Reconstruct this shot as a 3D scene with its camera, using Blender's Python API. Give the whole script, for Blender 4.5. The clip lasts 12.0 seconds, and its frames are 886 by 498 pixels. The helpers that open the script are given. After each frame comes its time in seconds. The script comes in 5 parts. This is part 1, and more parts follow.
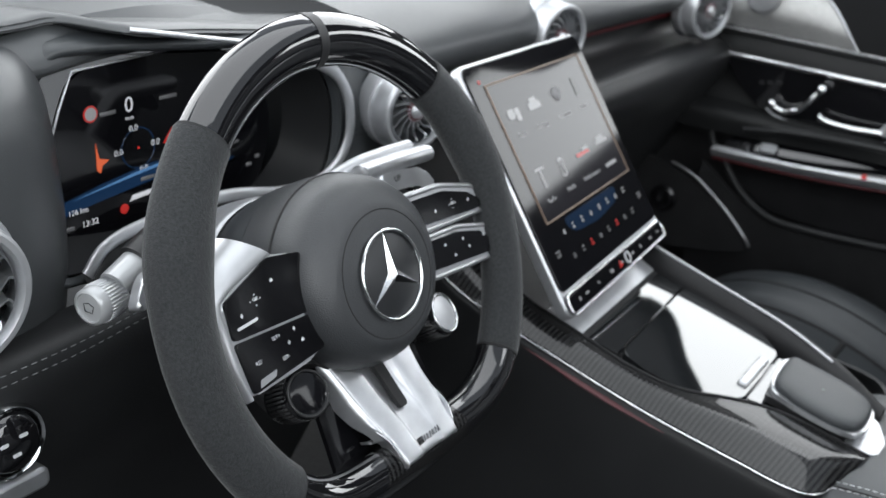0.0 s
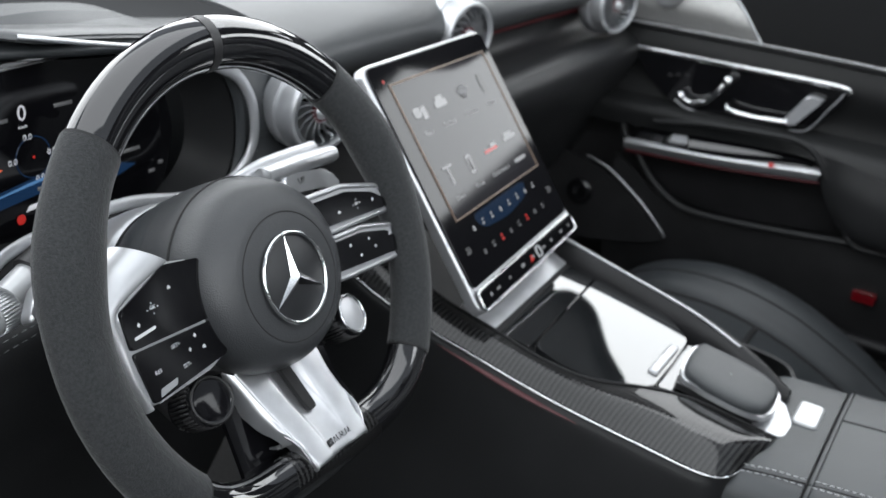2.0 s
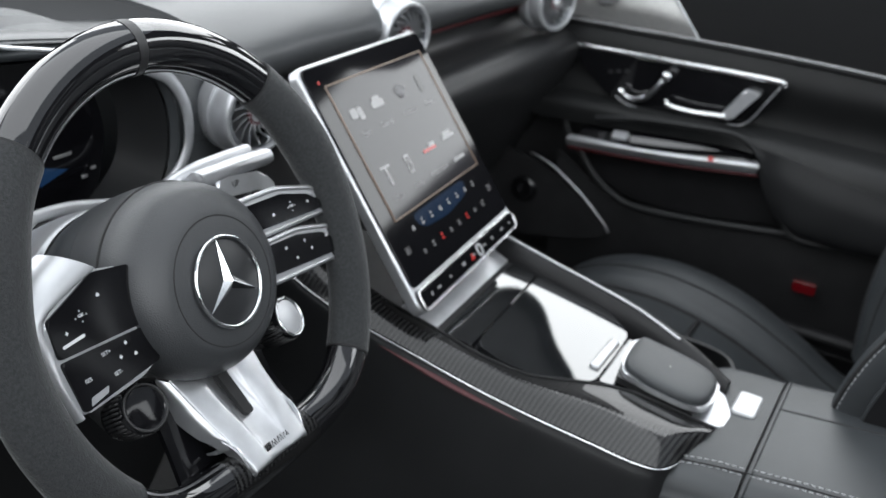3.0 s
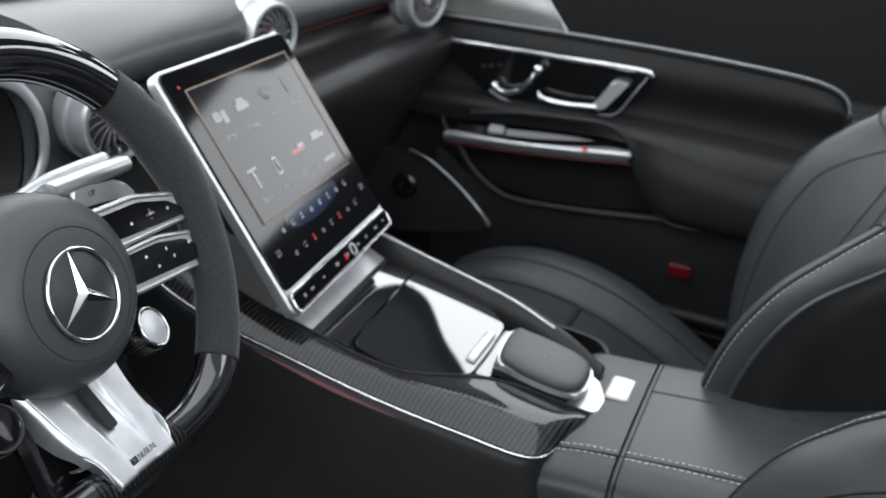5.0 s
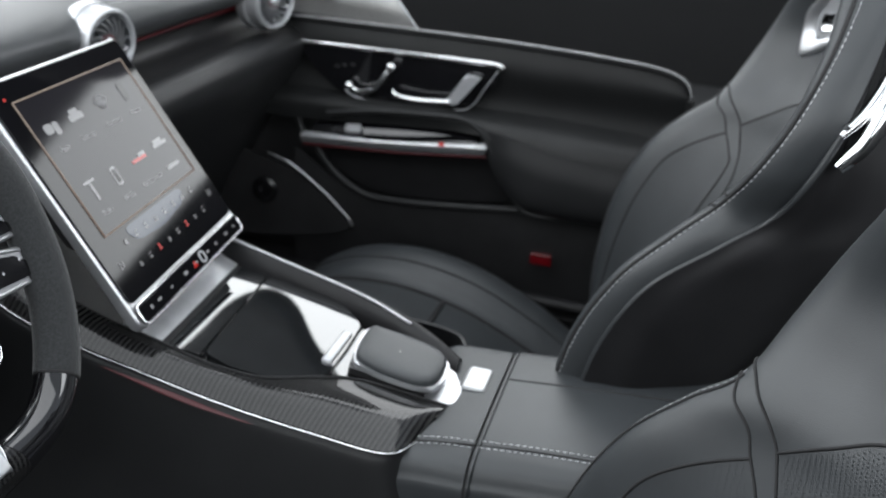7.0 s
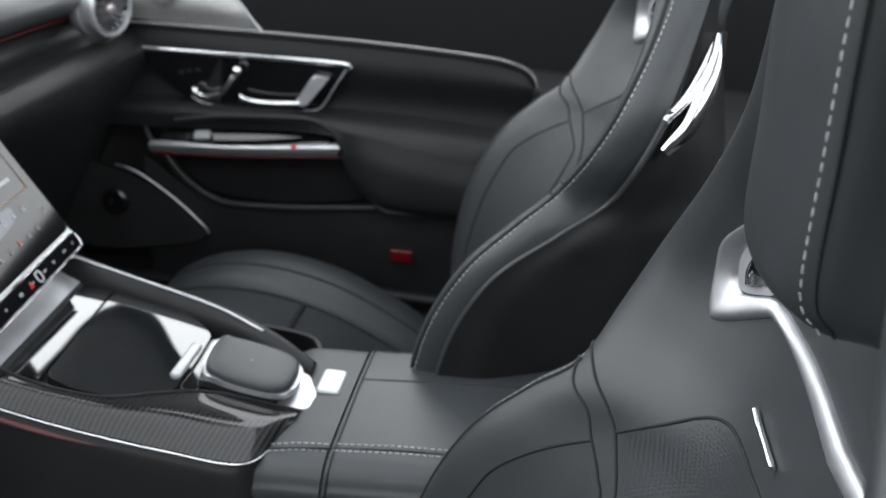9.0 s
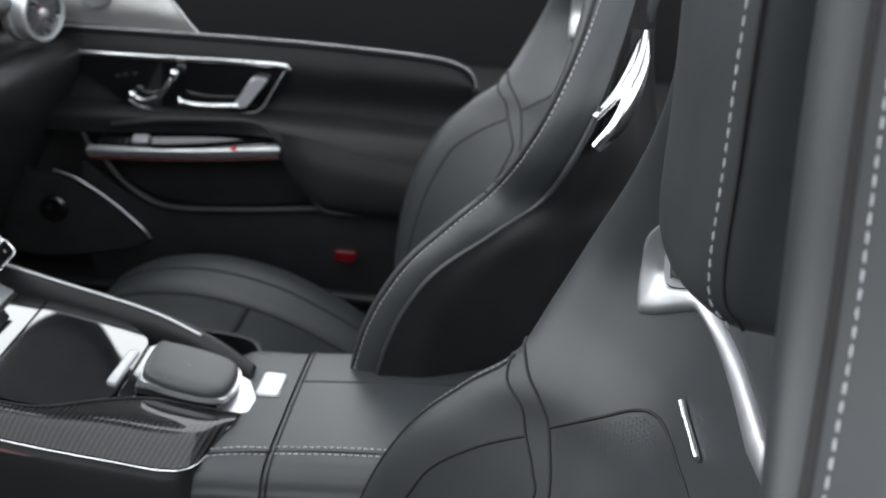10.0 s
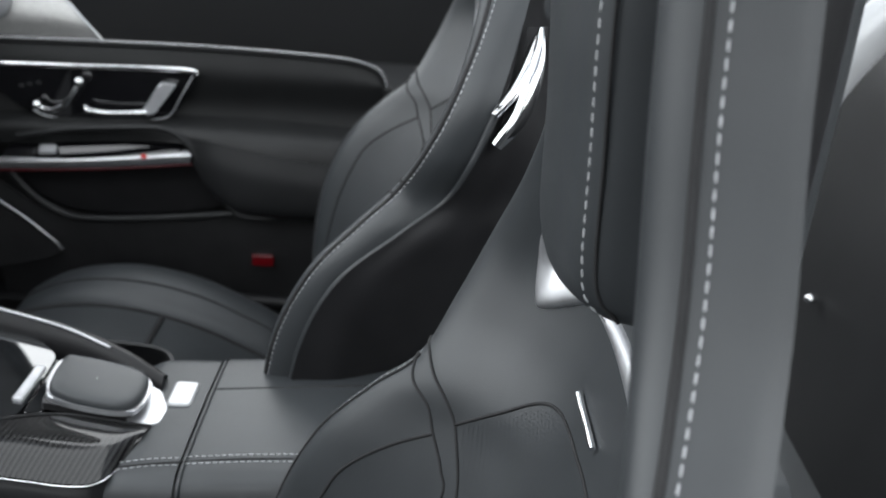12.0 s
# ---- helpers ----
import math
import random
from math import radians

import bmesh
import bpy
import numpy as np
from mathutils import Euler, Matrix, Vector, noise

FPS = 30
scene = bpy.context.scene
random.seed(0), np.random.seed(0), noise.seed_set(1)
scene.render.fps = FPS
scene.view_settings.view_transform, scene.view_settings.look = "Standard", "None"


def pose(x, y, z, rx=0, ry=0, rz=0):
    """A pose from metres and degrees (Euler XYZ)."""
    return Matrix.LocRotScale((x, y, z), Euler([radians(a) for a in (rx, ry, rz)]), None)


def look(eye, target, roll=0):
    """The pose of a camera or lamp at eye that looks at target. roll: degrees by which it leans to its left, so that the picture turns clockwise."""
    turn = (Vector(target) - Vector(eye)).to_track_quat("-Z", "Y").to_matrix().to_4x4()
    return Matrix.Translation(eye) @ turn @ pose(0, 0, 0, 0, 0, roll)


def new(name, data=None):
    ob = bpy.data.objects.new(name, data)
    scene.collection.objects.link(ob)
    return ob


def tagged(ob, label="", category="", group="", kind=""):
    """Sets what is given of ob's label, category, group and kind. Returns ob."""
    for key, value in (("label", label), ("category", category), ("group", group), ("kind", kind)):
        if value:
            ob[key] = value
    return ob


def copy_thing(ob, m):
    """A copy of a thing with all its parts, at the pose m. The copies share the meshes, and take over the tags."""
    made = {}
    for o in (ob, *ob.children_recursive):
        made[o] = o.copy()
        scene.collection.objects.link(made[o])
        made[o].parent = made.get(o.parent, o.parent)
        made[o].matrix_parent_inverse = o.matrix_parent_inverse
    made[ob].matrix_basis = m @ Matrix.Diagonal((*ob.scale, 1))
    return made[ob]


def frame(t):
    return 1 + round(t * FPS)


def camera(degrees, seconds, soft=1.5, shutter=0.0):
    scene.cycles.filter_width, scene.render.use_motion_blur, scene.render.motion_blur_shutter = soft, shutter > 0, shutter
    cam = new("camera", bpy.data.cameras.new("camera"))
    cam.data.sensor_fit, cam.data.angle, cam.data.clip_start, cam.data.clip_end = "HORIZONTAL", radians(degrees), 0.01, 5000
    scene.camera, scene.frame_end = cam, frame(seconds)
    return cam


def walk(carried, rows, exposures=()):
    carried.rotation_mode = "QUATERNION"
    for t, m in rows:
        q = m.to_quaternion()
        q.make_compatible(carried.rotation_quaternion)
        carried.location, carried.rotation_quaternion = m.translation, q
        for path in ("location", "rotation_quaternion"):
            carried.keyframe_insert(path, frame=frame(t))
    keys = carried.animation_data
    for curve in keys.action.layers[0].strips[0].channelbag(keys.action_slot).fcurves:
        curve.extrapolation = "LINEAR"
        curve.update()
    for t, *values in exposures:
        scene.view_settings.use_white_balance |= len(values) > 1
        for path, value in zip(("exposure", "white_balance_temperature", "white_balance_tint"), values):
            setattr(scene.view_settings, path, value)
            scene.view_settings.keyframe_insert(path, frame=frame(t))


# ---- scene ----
cam = camera(45.8, 12.0)
PATH = [
    (0, (0.504, -0.908, 1.181), (-0.452, 0.637, 0.344), 7.1),
    (0.5, (0.506, -0.906, 1.181), (-0.435, 0.649, 0.346), 7.1),
    (1, (0.511, -0.903, 1.182), (-0.406, 0.667, 0.349), 7.1),
    (1.5, (0.515, -0.9, 1.183), (-0.369, 0.691, 0.353), 7.0),
    (2, (0.522, -0.897, 1.184), (-0.326, 0.715, 0.359), 6.8),
    (2.5, (0.527, -0.894, 1.185), (-0.284, 0.739, 0.363), 6.8),
    (3, (0.535, -0.89, 1.186), (-0.239, 0.763, 0.369), 6.6),
    (5, (0.559, -0.879, 1.19), (-0.041, 0.851, 0.388), 6.4),
    (5.5, (0.568, -0.877, 1.19), (0.012, 0.872, 0.394), 6.2),
    (6, (0.576, -0.875, 1.193), (0.073, 0.891, 0.399), 6.1),
    (6.5, (0.582, -0.872, 1.194), (0.133, 0.91, 0.404), 5.9),
    (7, (0.593, -0.87, 1.194), (0.198, 0.927, 0.41), 5.8),
    (7.5, (0.599, -0.868, 1.195), (0.263, 0.943, 0.415), 5.7),
    (9.5, (0.638, -0.861, 1.202), (0.506, 0.98, 0.432), 4.7),
    (10, (0.646, -0.862, 1.204), (0.554, 0.982, 0.435), 4.6),
    (10.5, (0.653, -0.861, 1.206), (0.598, 0.984, 0.437), 4.3),
    (11, (0.661, -0.861, 1.209), (0.641, 0.984, 0.439), 4.0),
    (11.5, (0.667, -0.863, 1.209), (0.677, 0.984, 0.442), 3.9),
    (12, (0.671, -0.864, 1.211), (0.705, 0.983, 0.444), 3.9),
]
walk(cam, [(t, look(eye, target, roll)) for t, eye, target, roll in PATH])

cam.data.dof.use_dof, cam.data.dof.focus_distance, cam.data.dof.aperture_fstop = True, 0.63, 10.0

# ---- light: a studio with large soft boxes round the open car ----
world = bpy.data.worlds.new("studio")
scene.world = world
world.use_nodes = True
world.node_tree.nodes["Background"].inputs[0].default_value = (0.82, 0.9, 1.0, 1)
world.node_tree.nodes["Background"].inputs[1].default_value = 0.55


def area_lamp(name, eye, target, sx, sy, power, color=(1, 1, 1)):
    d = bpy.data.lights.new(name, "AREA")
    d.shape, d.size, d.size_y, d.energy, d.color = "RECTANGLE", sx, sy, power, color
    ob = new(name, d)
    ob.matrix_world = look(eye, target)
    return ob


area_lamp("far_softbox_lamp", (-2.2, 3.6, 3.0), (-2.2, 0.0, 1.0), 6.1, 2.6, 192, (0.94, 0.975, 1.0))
strip_lamp = area_lamp("strip_softbox_lamp", (2.3, 3.6, 2.77), (2.3, 0.0, 2.77), 2.6, 0.70, 32, (0.94, 0.975, 1.0))
strip_lamp.matrix_world = Matrix(((math.cos(radians(25)), math.sin(radians(25)), 0, 2.3), (0, 0, 1, 3.6), (math.sin(radians(25)), -math.cos(radians(25)), 0, 2.77), (0, 0, 0, 1)))
area_lamp("top_softbox_lamp", (0.0, 0.2, 3.9), (0.2, 0.0, 0.8), 4.0, 3.0, 66, (0.94, 0.975, 1.0))
area_lamp("front_softbox_lamp", (-3.4, -1.2, 3.0), (0.6, -0.2, 0.9), 7.0, 3.8, 300, (0.94, 0.975, 1.0))
area_lamp("side_softbox_lamp", (1.6, -3.6, 2.9), (0.5, 0.0, 0.9), 6.0, 2.6, 140, (0.94, 0.975, 1.0))
# added fill with no known source; lifts the rear-facing hub and silver
area_lamp("rear_softbox_lamp", (4.2, -0.6, 2.9), (0.3, 0.0, 0.9), 5.0, 2.4, 150, (0.94, 0.975, 1.0))
scene.view_settings.exposure = 0.12


# ---- materials ----
def mat(name, col, rough=0.5, metal=0.0, var=0.15, scale=40.0, bump=0.0, bscale=400.0, coat=0.0, sheen=0.0,
        cells=False, emit=None, power=0.0, rvar=0.1, squash=None):
    m = bpy.data.materials.new(name)
    m.use_nodes = True
    nt = m.node_tree
    b = nt.nodes["Principled BSDF"]
    b.inputs["Metallic"].default_value = metal
    b.inputs["Coat Weight"].default_value = coat
    b.inputs["Coat Roughness"].default_value = 0.03
    b.inputs["Sheen Weight"].default_value = sheen
    b.inputs["Sheen Roughness"].default_value = 0.4
    tc = nt.nodes.new("ShaderNodeTexCoord")
    src = tc.outputs["Object"]
    if squash:
        mp = nt.nodes.new("ShaderNodeMapping")
        mp.inputs["Scale"].default_value = squash
        nt.links.new(src, mp.inputs[0])
        src = mp.outputs[0]
    n = nt.nodes.new("ShaderNodeTexNoise")
    n.inputs["Scale"].default_value, n.inputs["Detail"].default_value = scale, 5
    nt.links.new(src, n.inputs["Vector"])
    ramp = nt.nodes.new("ShaderNodeMix")
    ramp.data_type = "RGBA"
    spread = nt.nodes.new("ShaderNodeMapRange")
    spread.inputs[1].default_value, spread.inputs[2].default_value = 0.32, 0.68
    nt.links.new(n.outputs["Fac"], spread.inputs[0])
    nt.links.new(spread.outputs[0], ramp.inputs[0])
    ramp.inputs[6].default_value = (*[c * (1 - var) for c in col], 1)
    ramp.inputs[7].default_value = (*[min(1, c * (1 + var)) for c in col], 1)
    nt.links.new(ramp.outputs[2], b.inputs["Base Color"])
    mr = nt.nodes.new("ShaderNodeMapRange")
    mr.inputs[3].default_value, mr.inputs[4].default_value = max(0.02, rough * (1 - rvar)), min(1, rough * (1 + rvar))
    n2 = nt.nodes.new("ShaderNodeTexNoise")
    n2.inputs["Scale"].default_value, n2.inputs["Detail"].default_value = scale * 0.37, 3
    nt.links.new(src, n2.inputs["Vector"])
    nt.links.new(n2.outputs["Fac"], mr.inputs[0])
    nt.links.new(mr.outputs[0], b.inputs["Roughness"])
    if bump:
        t = nt.nodes.new("ShaderNodeTexVoronoi" if cells else "ShaderNodeTexNoise")
        t.inputs["Scale"].default_value = bscale
        nt.links.new(src, t.inputs["Vector"])
        bp = nt.nodes.new("ShaderNodeBump")
        bp.inputs["Strength"].default_value, bp.inputs["Distance"].default_value = bump, 0.0006
        nt.links.new(t.outputs[0], bp.inputs["Height"])
        nt.links.new(bp.outputs[0], b.inputs["Normal"])
    if emit:
        b.inputs["Emission Color"].default_value = (*emit, 1)
        b.inputs["Emission Strength"].default_value = power
    return m


def carbon_mat():
    """Two-by-two twill: floor the two tow counts, add them, and split every four steps in half."""
    m = mat("carbon_weave", (0.02, 0.02, 0.022), 0.24, coat=0.75)
    nt = m.node_tree
    b = nt.nodes["Principled BSDF"]
    tc = nt.nodes.new("ShaderNodeTexCoord")
    mp = nt.nodes.new("ShaderNodeMapping")
    mp.inputs["Rotation"].default_value = (0.0, 0.0, radians(52))
    mp.inputs["Scale"].default_value = (600, 600, 600)
    nt.links.new(tc.outputs["Object"], mp.inputs[0])
    sep = nt.nodes.new("ShaderNodeSeparateXYZ")
    nt.links.new(mp.outputs[0], sep.inputs[0])

    def op(kind, a, c=None):
        n = nt.nodes.new("ShaderNodeMath")
        n.operation = kind
        for k, v in enumerate((a, c)):
            if v is None:
                continue
            if isinstance(v, (int, float)):
                n.inputs[k].default_value = v
            else:
                nt.links.new(v, n.inputs[k])
        return n.outputs[0]

    tow = op("ADD", op("FLOOR", sep.outputs[0]), op("FLOOR", sep.outputs[1]))
    over = op("LESS_THAN", op("FLOORED_MODULO", tow, 4.0), 1.5)
    mix = nt.nodes.new("ShaderNodeMix")
    mix.data_type = "RGBA"
    nt.links.new(over, mix.inputs[0])
    mix.inputs[6].default_value, mix.inputs[7].default_value = (0.004, 0.004, 0.0045, 1), (0.022, 0.022, 0.022, 1)
    nt.links.new(mix.outputs[2], b.inputs["Base Color"])
    b.inputs["Specular IOR Level"].default_value = 0.06
    return m


LEATHER = mat("grey_leather", (0.031, 0.0345, 0.0375), 0.43, var=0.10, scale=18, bump=0.13, bscale=1100, cells=True)
LEATHER_D = mat("dark_leather", (0.015, 0.0155, 0.0165), 0.46, var=0.15, scale=14, bump=0.2, bscale=800, cells=True)
DOOR_LEATHER = mat("door_leather", (0.011, 0.0115, 0.012), 0.46, var=0.15, scale=14, bump=0.2, bscale=800, cells=True)
SUEDE = mat("suede", (0.0215, 0.023, 0.0246), 0.95, var=0.32, scale=520, bump=1.0, bscale=1000, sheen=0.18)
for m in (DOOR_LEATHER, LEATHER_D):
    m.node_tree.nodes["Principled BSDF"].inputs["Specular IOR Level"].default_value = 0.3
# near-black for seams and print, and for shade laid into open gaps
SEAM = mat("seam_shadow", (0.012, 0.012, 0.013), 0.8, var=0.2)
THREAD = mat("pale_thread", (0.42, 0.43, 0.44), 0.7, var=0.2, scale=300)
THREAD_DIM = mat("grey_thread", (0.16, 0.165, 0.17), 0.8, var=0.2, scale=300)
GLOSS = mat("black_lacquer", (0.006, 0.006, 0.007), 0.05, var=0.2, coat=1.0, rvar=0.3)
MIRROR_BLACK = mat("piano_lacquer", (0.01, 0.011, 0.012), 0.03, var=0.2, coat=1.0, rvar=0.3)
MIRROR_BLACK.node_tree.nodes["Principled BSDF"].inputs["IOR"].default_value = 1.9
PLASTIC = mat("black_plastic", (0.016, 0.016, 0.017), 0.45, var=0.2, scale=30, bump=0.2, bscale=1200)
SHELL = mat("black_shell", (0.011, 0.011, 0.012), 0.42, var=0.2, scale=20)
SHELL.node_tree.nodes["Principled BSDF"].inputs["Specular IOR Level"].default_value = 0.25
SILVER = mat("satin_silver", (0.58, 0.59, 0.61), 0.36, 0.9, var=0.08, scale=60, bump=0.08, bscale=2500)
CHROME = mat("chrome", (0.78, 0.79, 0.8), 0.08, 1.0, var=0.05, scale=30)
SATIN = mat("satin_paint_silver", (0.52, 0.53, 0.55), 0.35, 0.6, var=0.06, scale=50)
CARPET = mat("black_carpet", (0.022, 0.022, 0.023), 0.95, var=0.4, scale=200, bump=1.0, bscale=900)
CARBON = carbon_mat()
GLASS_BLACK = mat("display_glass", (0.004, 0.004, 0.005), 0.06, var=0.1, rvar=0.2)
SCREEN_GREY = mat("display_panel", (0.008, 0.008, 0.01), 0.07, var=0.1, emit=(0.16, 0.15, 0.17), power=0.05)
GLOW_BLUE = mat("display_blue", (0.003, 0.006, 0.012), 0.08, emit=(0.03, 0.10, 0.26), power=0.20)
for m in (GLASS_BLACK, SCREEN_GREY, GLOW_BLUE):
    m.node_tree.nodes["Principled BSDF"].inputs["Specular IOR Level"].default_value = 0.30
GLOW_WHITE = mat("display_white", (0.1, 0.1, 0.1), 0.2, emit=(0.9, 0.93, 1.0), power=0.5)
GLOW_GREY = mat("display_grey", (0.1, 0.1, 0.1), 0.2, emit=(0.6, 0.62, 0.66), power=0.24)
GLOW_DIM = mat("display_dim", (0.06, 0.06, 0.06), 0.2, emit=(0.5, 0.52, 0.56), power=0.10)
GLOW_RED = mat("display_red", (0.1, 0.01, 0.01), 0.2, emit=(1.0, 0.05, 0.04), power=0.3)
GLOW_ORANGE = mat("display_orange", (0.1, 0.03, 0.01), 0.2, emit=(1.0, 0.15, 0.04), power=0.5)
AMBIENT = mat("ambient_red", (0.05, 0.005, 0.008), 0.4, emit=(0.6, 0.02, 0.04), power=0.016)
REFLECTOR = mat("red_reflector", (0.12, 0.003, 0.006), 0.15, var=0.2, scale=300, coat=1.0)
WHITE_BTN = mat("pale_button", (0.47, 0.48, 0.49), 0.3, 0.3, var=0.04)
PAINT = mat("pale_car_paint", (0.42, 0.43, 0.44), 0.25, 0.3, var=0.04, coat=0.6)
MESH_SILVER = mat("speaker_mesh", (0.5, 0.5, 0.49), 0.45, 0.7, var=0.25, scale=700, bump=0.8, bscale=700, cells=True)
BACKDROP = mat("studio_wall_paint", (0.025, 0.026, 0.028), 0.9, var=0.2, scale=0.7)
LEATHER_DASH = mat("dash_leather", (0.050, 0.053, 0.056), 0.36, var=0.10, scale=14, bump=0.14, bscale=900, cells=True)
EMBLEM = mat("emblem_grey", (0.018, 0.019, 0.021), 0.45, var=0.1)
HUB_LEATHER = mat("hub_leather", (0.038, 0.040, 0.043), 0.42, var=0.08, scale=18, bump=0.3, bscale=1000, cells=True)
KEY_BLACK = mat("key_lacquer", (0.005, 0.005, 0.006), 0.09, var=0.2, rvar=0.3)
KEY_BLACK.node_tree.nodes["Principled BSDF"].inputs["Specular IOR Level"].default_value = 0.3
PRINT = mat("white_print", (0.6, 0.61, 0.63), 0.5, var=0.05)


# ---- mesh helpers ----
def V(*a):
    return Vector(a)


def cr(pts, n, closed=False):
    """n points along a smooth curve through pts."""
    pts = [Vector(p) for p in pts]
    k = len(pts)
    out = []
    spans = k if closed else k - 1
    for i in range(n):
        s = spans * i / (n if closed else n - 1)
        j = min(int(s), spans - 1)
        f = s - j
        if closed:
            a, b, c, d = (pts[(j + o) % k] for o in (-1, 0, 1, 2))
        else:
            b, c = pts[j], pts[j + 1]
            a = pts[j - 1] if j else b * 2 - c
            d = pts[j + 2] if j + 2 < k else c * 2 - b
        out.append(0.5 * ((2 * b) + (c - a) * f + (2 * a - 5 * b + 4 * c - d) * f * f + (3 * b - a - 3 * c + d) * f ** 3))
    return out


def sheet(bm, rows, closed=False, loop=False):
    vs = [[bm.verts.new(p) for p in r] for r in rows]
    n = len(rows[0])
    for i in range(len(rows) - (0 if loop else 1)):
        for j in range(n - (0 if closed else 1)):
            a, b = vs[i], vs[(i + 1) % len(rows)]
            bm.faces.new((a[j], a[(j + 1) % n], b[(j + 1) % n], b[j]))
    return vs


def loft(rows, nu, nv, closed=False, thick=0.0, caps=False, face=(0.6, -0.9, 1.3)):
    """A smooth skin through control rows; thick: backed by a second skin on the side away from face."""
    rows = [cr(r, nv, closed) for r in rows]
    cols = [cr([r[j] for r in rows], nu) for j in range(nv)]
    grid = [[cols[j][i] for j in range(nv)] for i in range(nu)]
    bm = bmesh.new()
    vs = sheet(bm, grid, closed)
    if caps and closed:
        bm.faces.new(vs[0]), bm.faces.new(vs[-1])
    if closed or not thick:
        bmesh.ops.recalc_face_normals(bm, faces=bm.faces)
    if thick:
        bm.normal_update()
        score = sum(f.calc_area() * f.normal.dot((Vector(face) - f.calc_center_median()).normalized()) for f in bm.faces)
        sign = -abs(thick) if (closed or score > 0) else abs(thick)
        back = [[bm.verts.new(v.co + v.normal * sign) for v in r] for r in vs]
        n = nv
        for i in range(nu - 1):
            for j in range(n - (0 if closed else 1)):
                k = (j + 1) % n
                bm.faces.new((back[i][j], back[i + 1][j], back[i + 1][k], back[i][k]))
        for i in (0, nu - 1):
            for j in range(n - (0 if closed else 1)):
                k = (j + 1) % n
                bm.faces.new((vs[i][j], vs[i][k], back[i][k], back[i][j]))
        if not closed:
            for j in (0, n - 1):
                for i in range(nu - 1):
                    bm.faces.new((vs[i][j], vs[i + 1][j], back[i + 1][j], back[i][j]))
        bmesh.ops.recalc_face_normals(bm, faces=bm.faces)
    return bm


def tube(path, r, seg=8, closed=False, r2=None, up=V(0, 0, 1), taper=None):
    """A round or flat bar along a path; r2: half height across."""
    path = [Vector(p) for p in path]
    n = len(path)
    rings = []
    for i, p in enumerate(path):
        a = path[(i - 1) % n] if (closed or i) else p
        b = path[(i + 1) % n] if (closed or i < n - 1) else p
        t = (b - a).normalized()
        s = t.cross(up)
        s = s.normalized() if s.length > 1e-6 else V(1, 0, 0)
        w = s.cross(t)
        k = taper(i / (n - 1)) if taper else 1
        rings.append([p + k * (s * r * math.cos(2 * math.pi * j / seg) + w * (r2 or r) * math.sin(2 * math.pi * j / seg)) for j in range(seg)])
    bm = bmesh.new()
    vs = sheet(bm, rings, True, closed)
    if not closed:
        bm.faces.new(vs[0]), bm.faces.new(vs[-1])
    bmesh.ops.recalc_face_normals(bm, faces=bm.faces)
    return bm


def prism(outline, z0, z1, m=Matrix(), bevel=0.0, seg=2, scale_top=1.0):
    """A plate of the given 2D outline from z0 to z1, its edges rounded, laid by m."""
    bm = bmesh.new()
    n = len(outline)
    cx, cy = sum(p[0] for p in outline) / n, sum(p[1] for p in outline) / n
    lo = [bm.verts.new((x, y, z0)) for x, y in outline]
    hi = [bm.verts.new((cx + (x - cx) * scale_top, cy + (y - cy) * scale_top, z1)) for x, y in outline]
    bm.faces.new(list(reversed(lo)))
    top = bm.faces.new(hi)
    for i in range(n):
        bm.faces.new((lo[i], lo[(i + 1) % n], hi[(i + 1) % n], hi[i]))
    if bevel:
        bmesh.ops.bevel(bm, geom=list(top.edges), offset=bevel, segments=seg, profile=0.5, affect="EDGES")
    flat = [f for f in bm.faces if len(f.verts) == n]
    for f in flat:
        for e in f.edges:
            e.smooth = False
    bmesh.ops.recalc_face_normals(bm, faces=bm.faces)
    bmesh.ops.transform(bm, matrix=m, verts=bm.verts)
    return bm


def rrect(w, h, r, n=5, cx=0.0, cy=0.0):
    out = []
    for k, (sx, sy) in enumerate(((1, 1), (-1, 1), (-1, -1), (1, -1))):
        for i in range(n):
            a = math.pi / 2 * (k + i / (n - 1))
            out.append((cx + sx * (w / 2 - r) + r * math.cos(a), cy + sy * (h / 2 - r) + r * math.sin(a)))
    return out


def roundpoly(pts, r=0.004, n=4):
    """A polygon with rounded corners."""
    out = []
    k = len(pts)
    for i in range(k):
        a, b, c = (V(*pts[(i + o) % k], 0) for o in (-1, 0, 1))
        p = b + (a - b) * min(0.45, r / max(1e-9, (a - b).length))
        q = b + (c - b) * min(0.45, r / max(1e-9, (c - b).length))
        for j in range(n + 1):
            f = j / n
            w = p * (1 - f) ** 2 + b * 2 * f * (1 - f) + q * f * f
            out.append((w.x, w.y))
    return out


def circle(r, n=32, cx=0.0, cy=0.0):
    return [(cx + r * math.cos(2 * math.pi * i / n), cy + r * math.sin(2 * math.pi * i / n)) for i in range(n)]


def smooth2d(pts, n):
    return [(p.x, p.y) for p in cr([V(x, y, 0) for x, y in pts], n, True)]


def lathe(profile, seg=32, m=Matrix()):
    """A turned body round local z from (radius, height) pairs."""
    bm = bmesh.new()
    rows = [[V(r * math.cos(2 * math.pi * j / seg), r * math.sin(2 * math.pi * j / seg), z) for j in range(seg)] for r, z in profile]
    vs = sheet(bm, rows, True)
    for end, r in ((vs[0], profile[0][0]), (vs[-1], profile[-1][0])):
        if r > 1e-6:
            bm.faces.new(end)
    bmesh.ops.remove_doubles(bm, verts=bm.verts, dist=1e-6)
    bmesh.ops.recalc_face_normals(bm, faces=bm.faces)
    bmesh.ops.transform(bm, matrix=m, verts=bm.verts)
    return bm


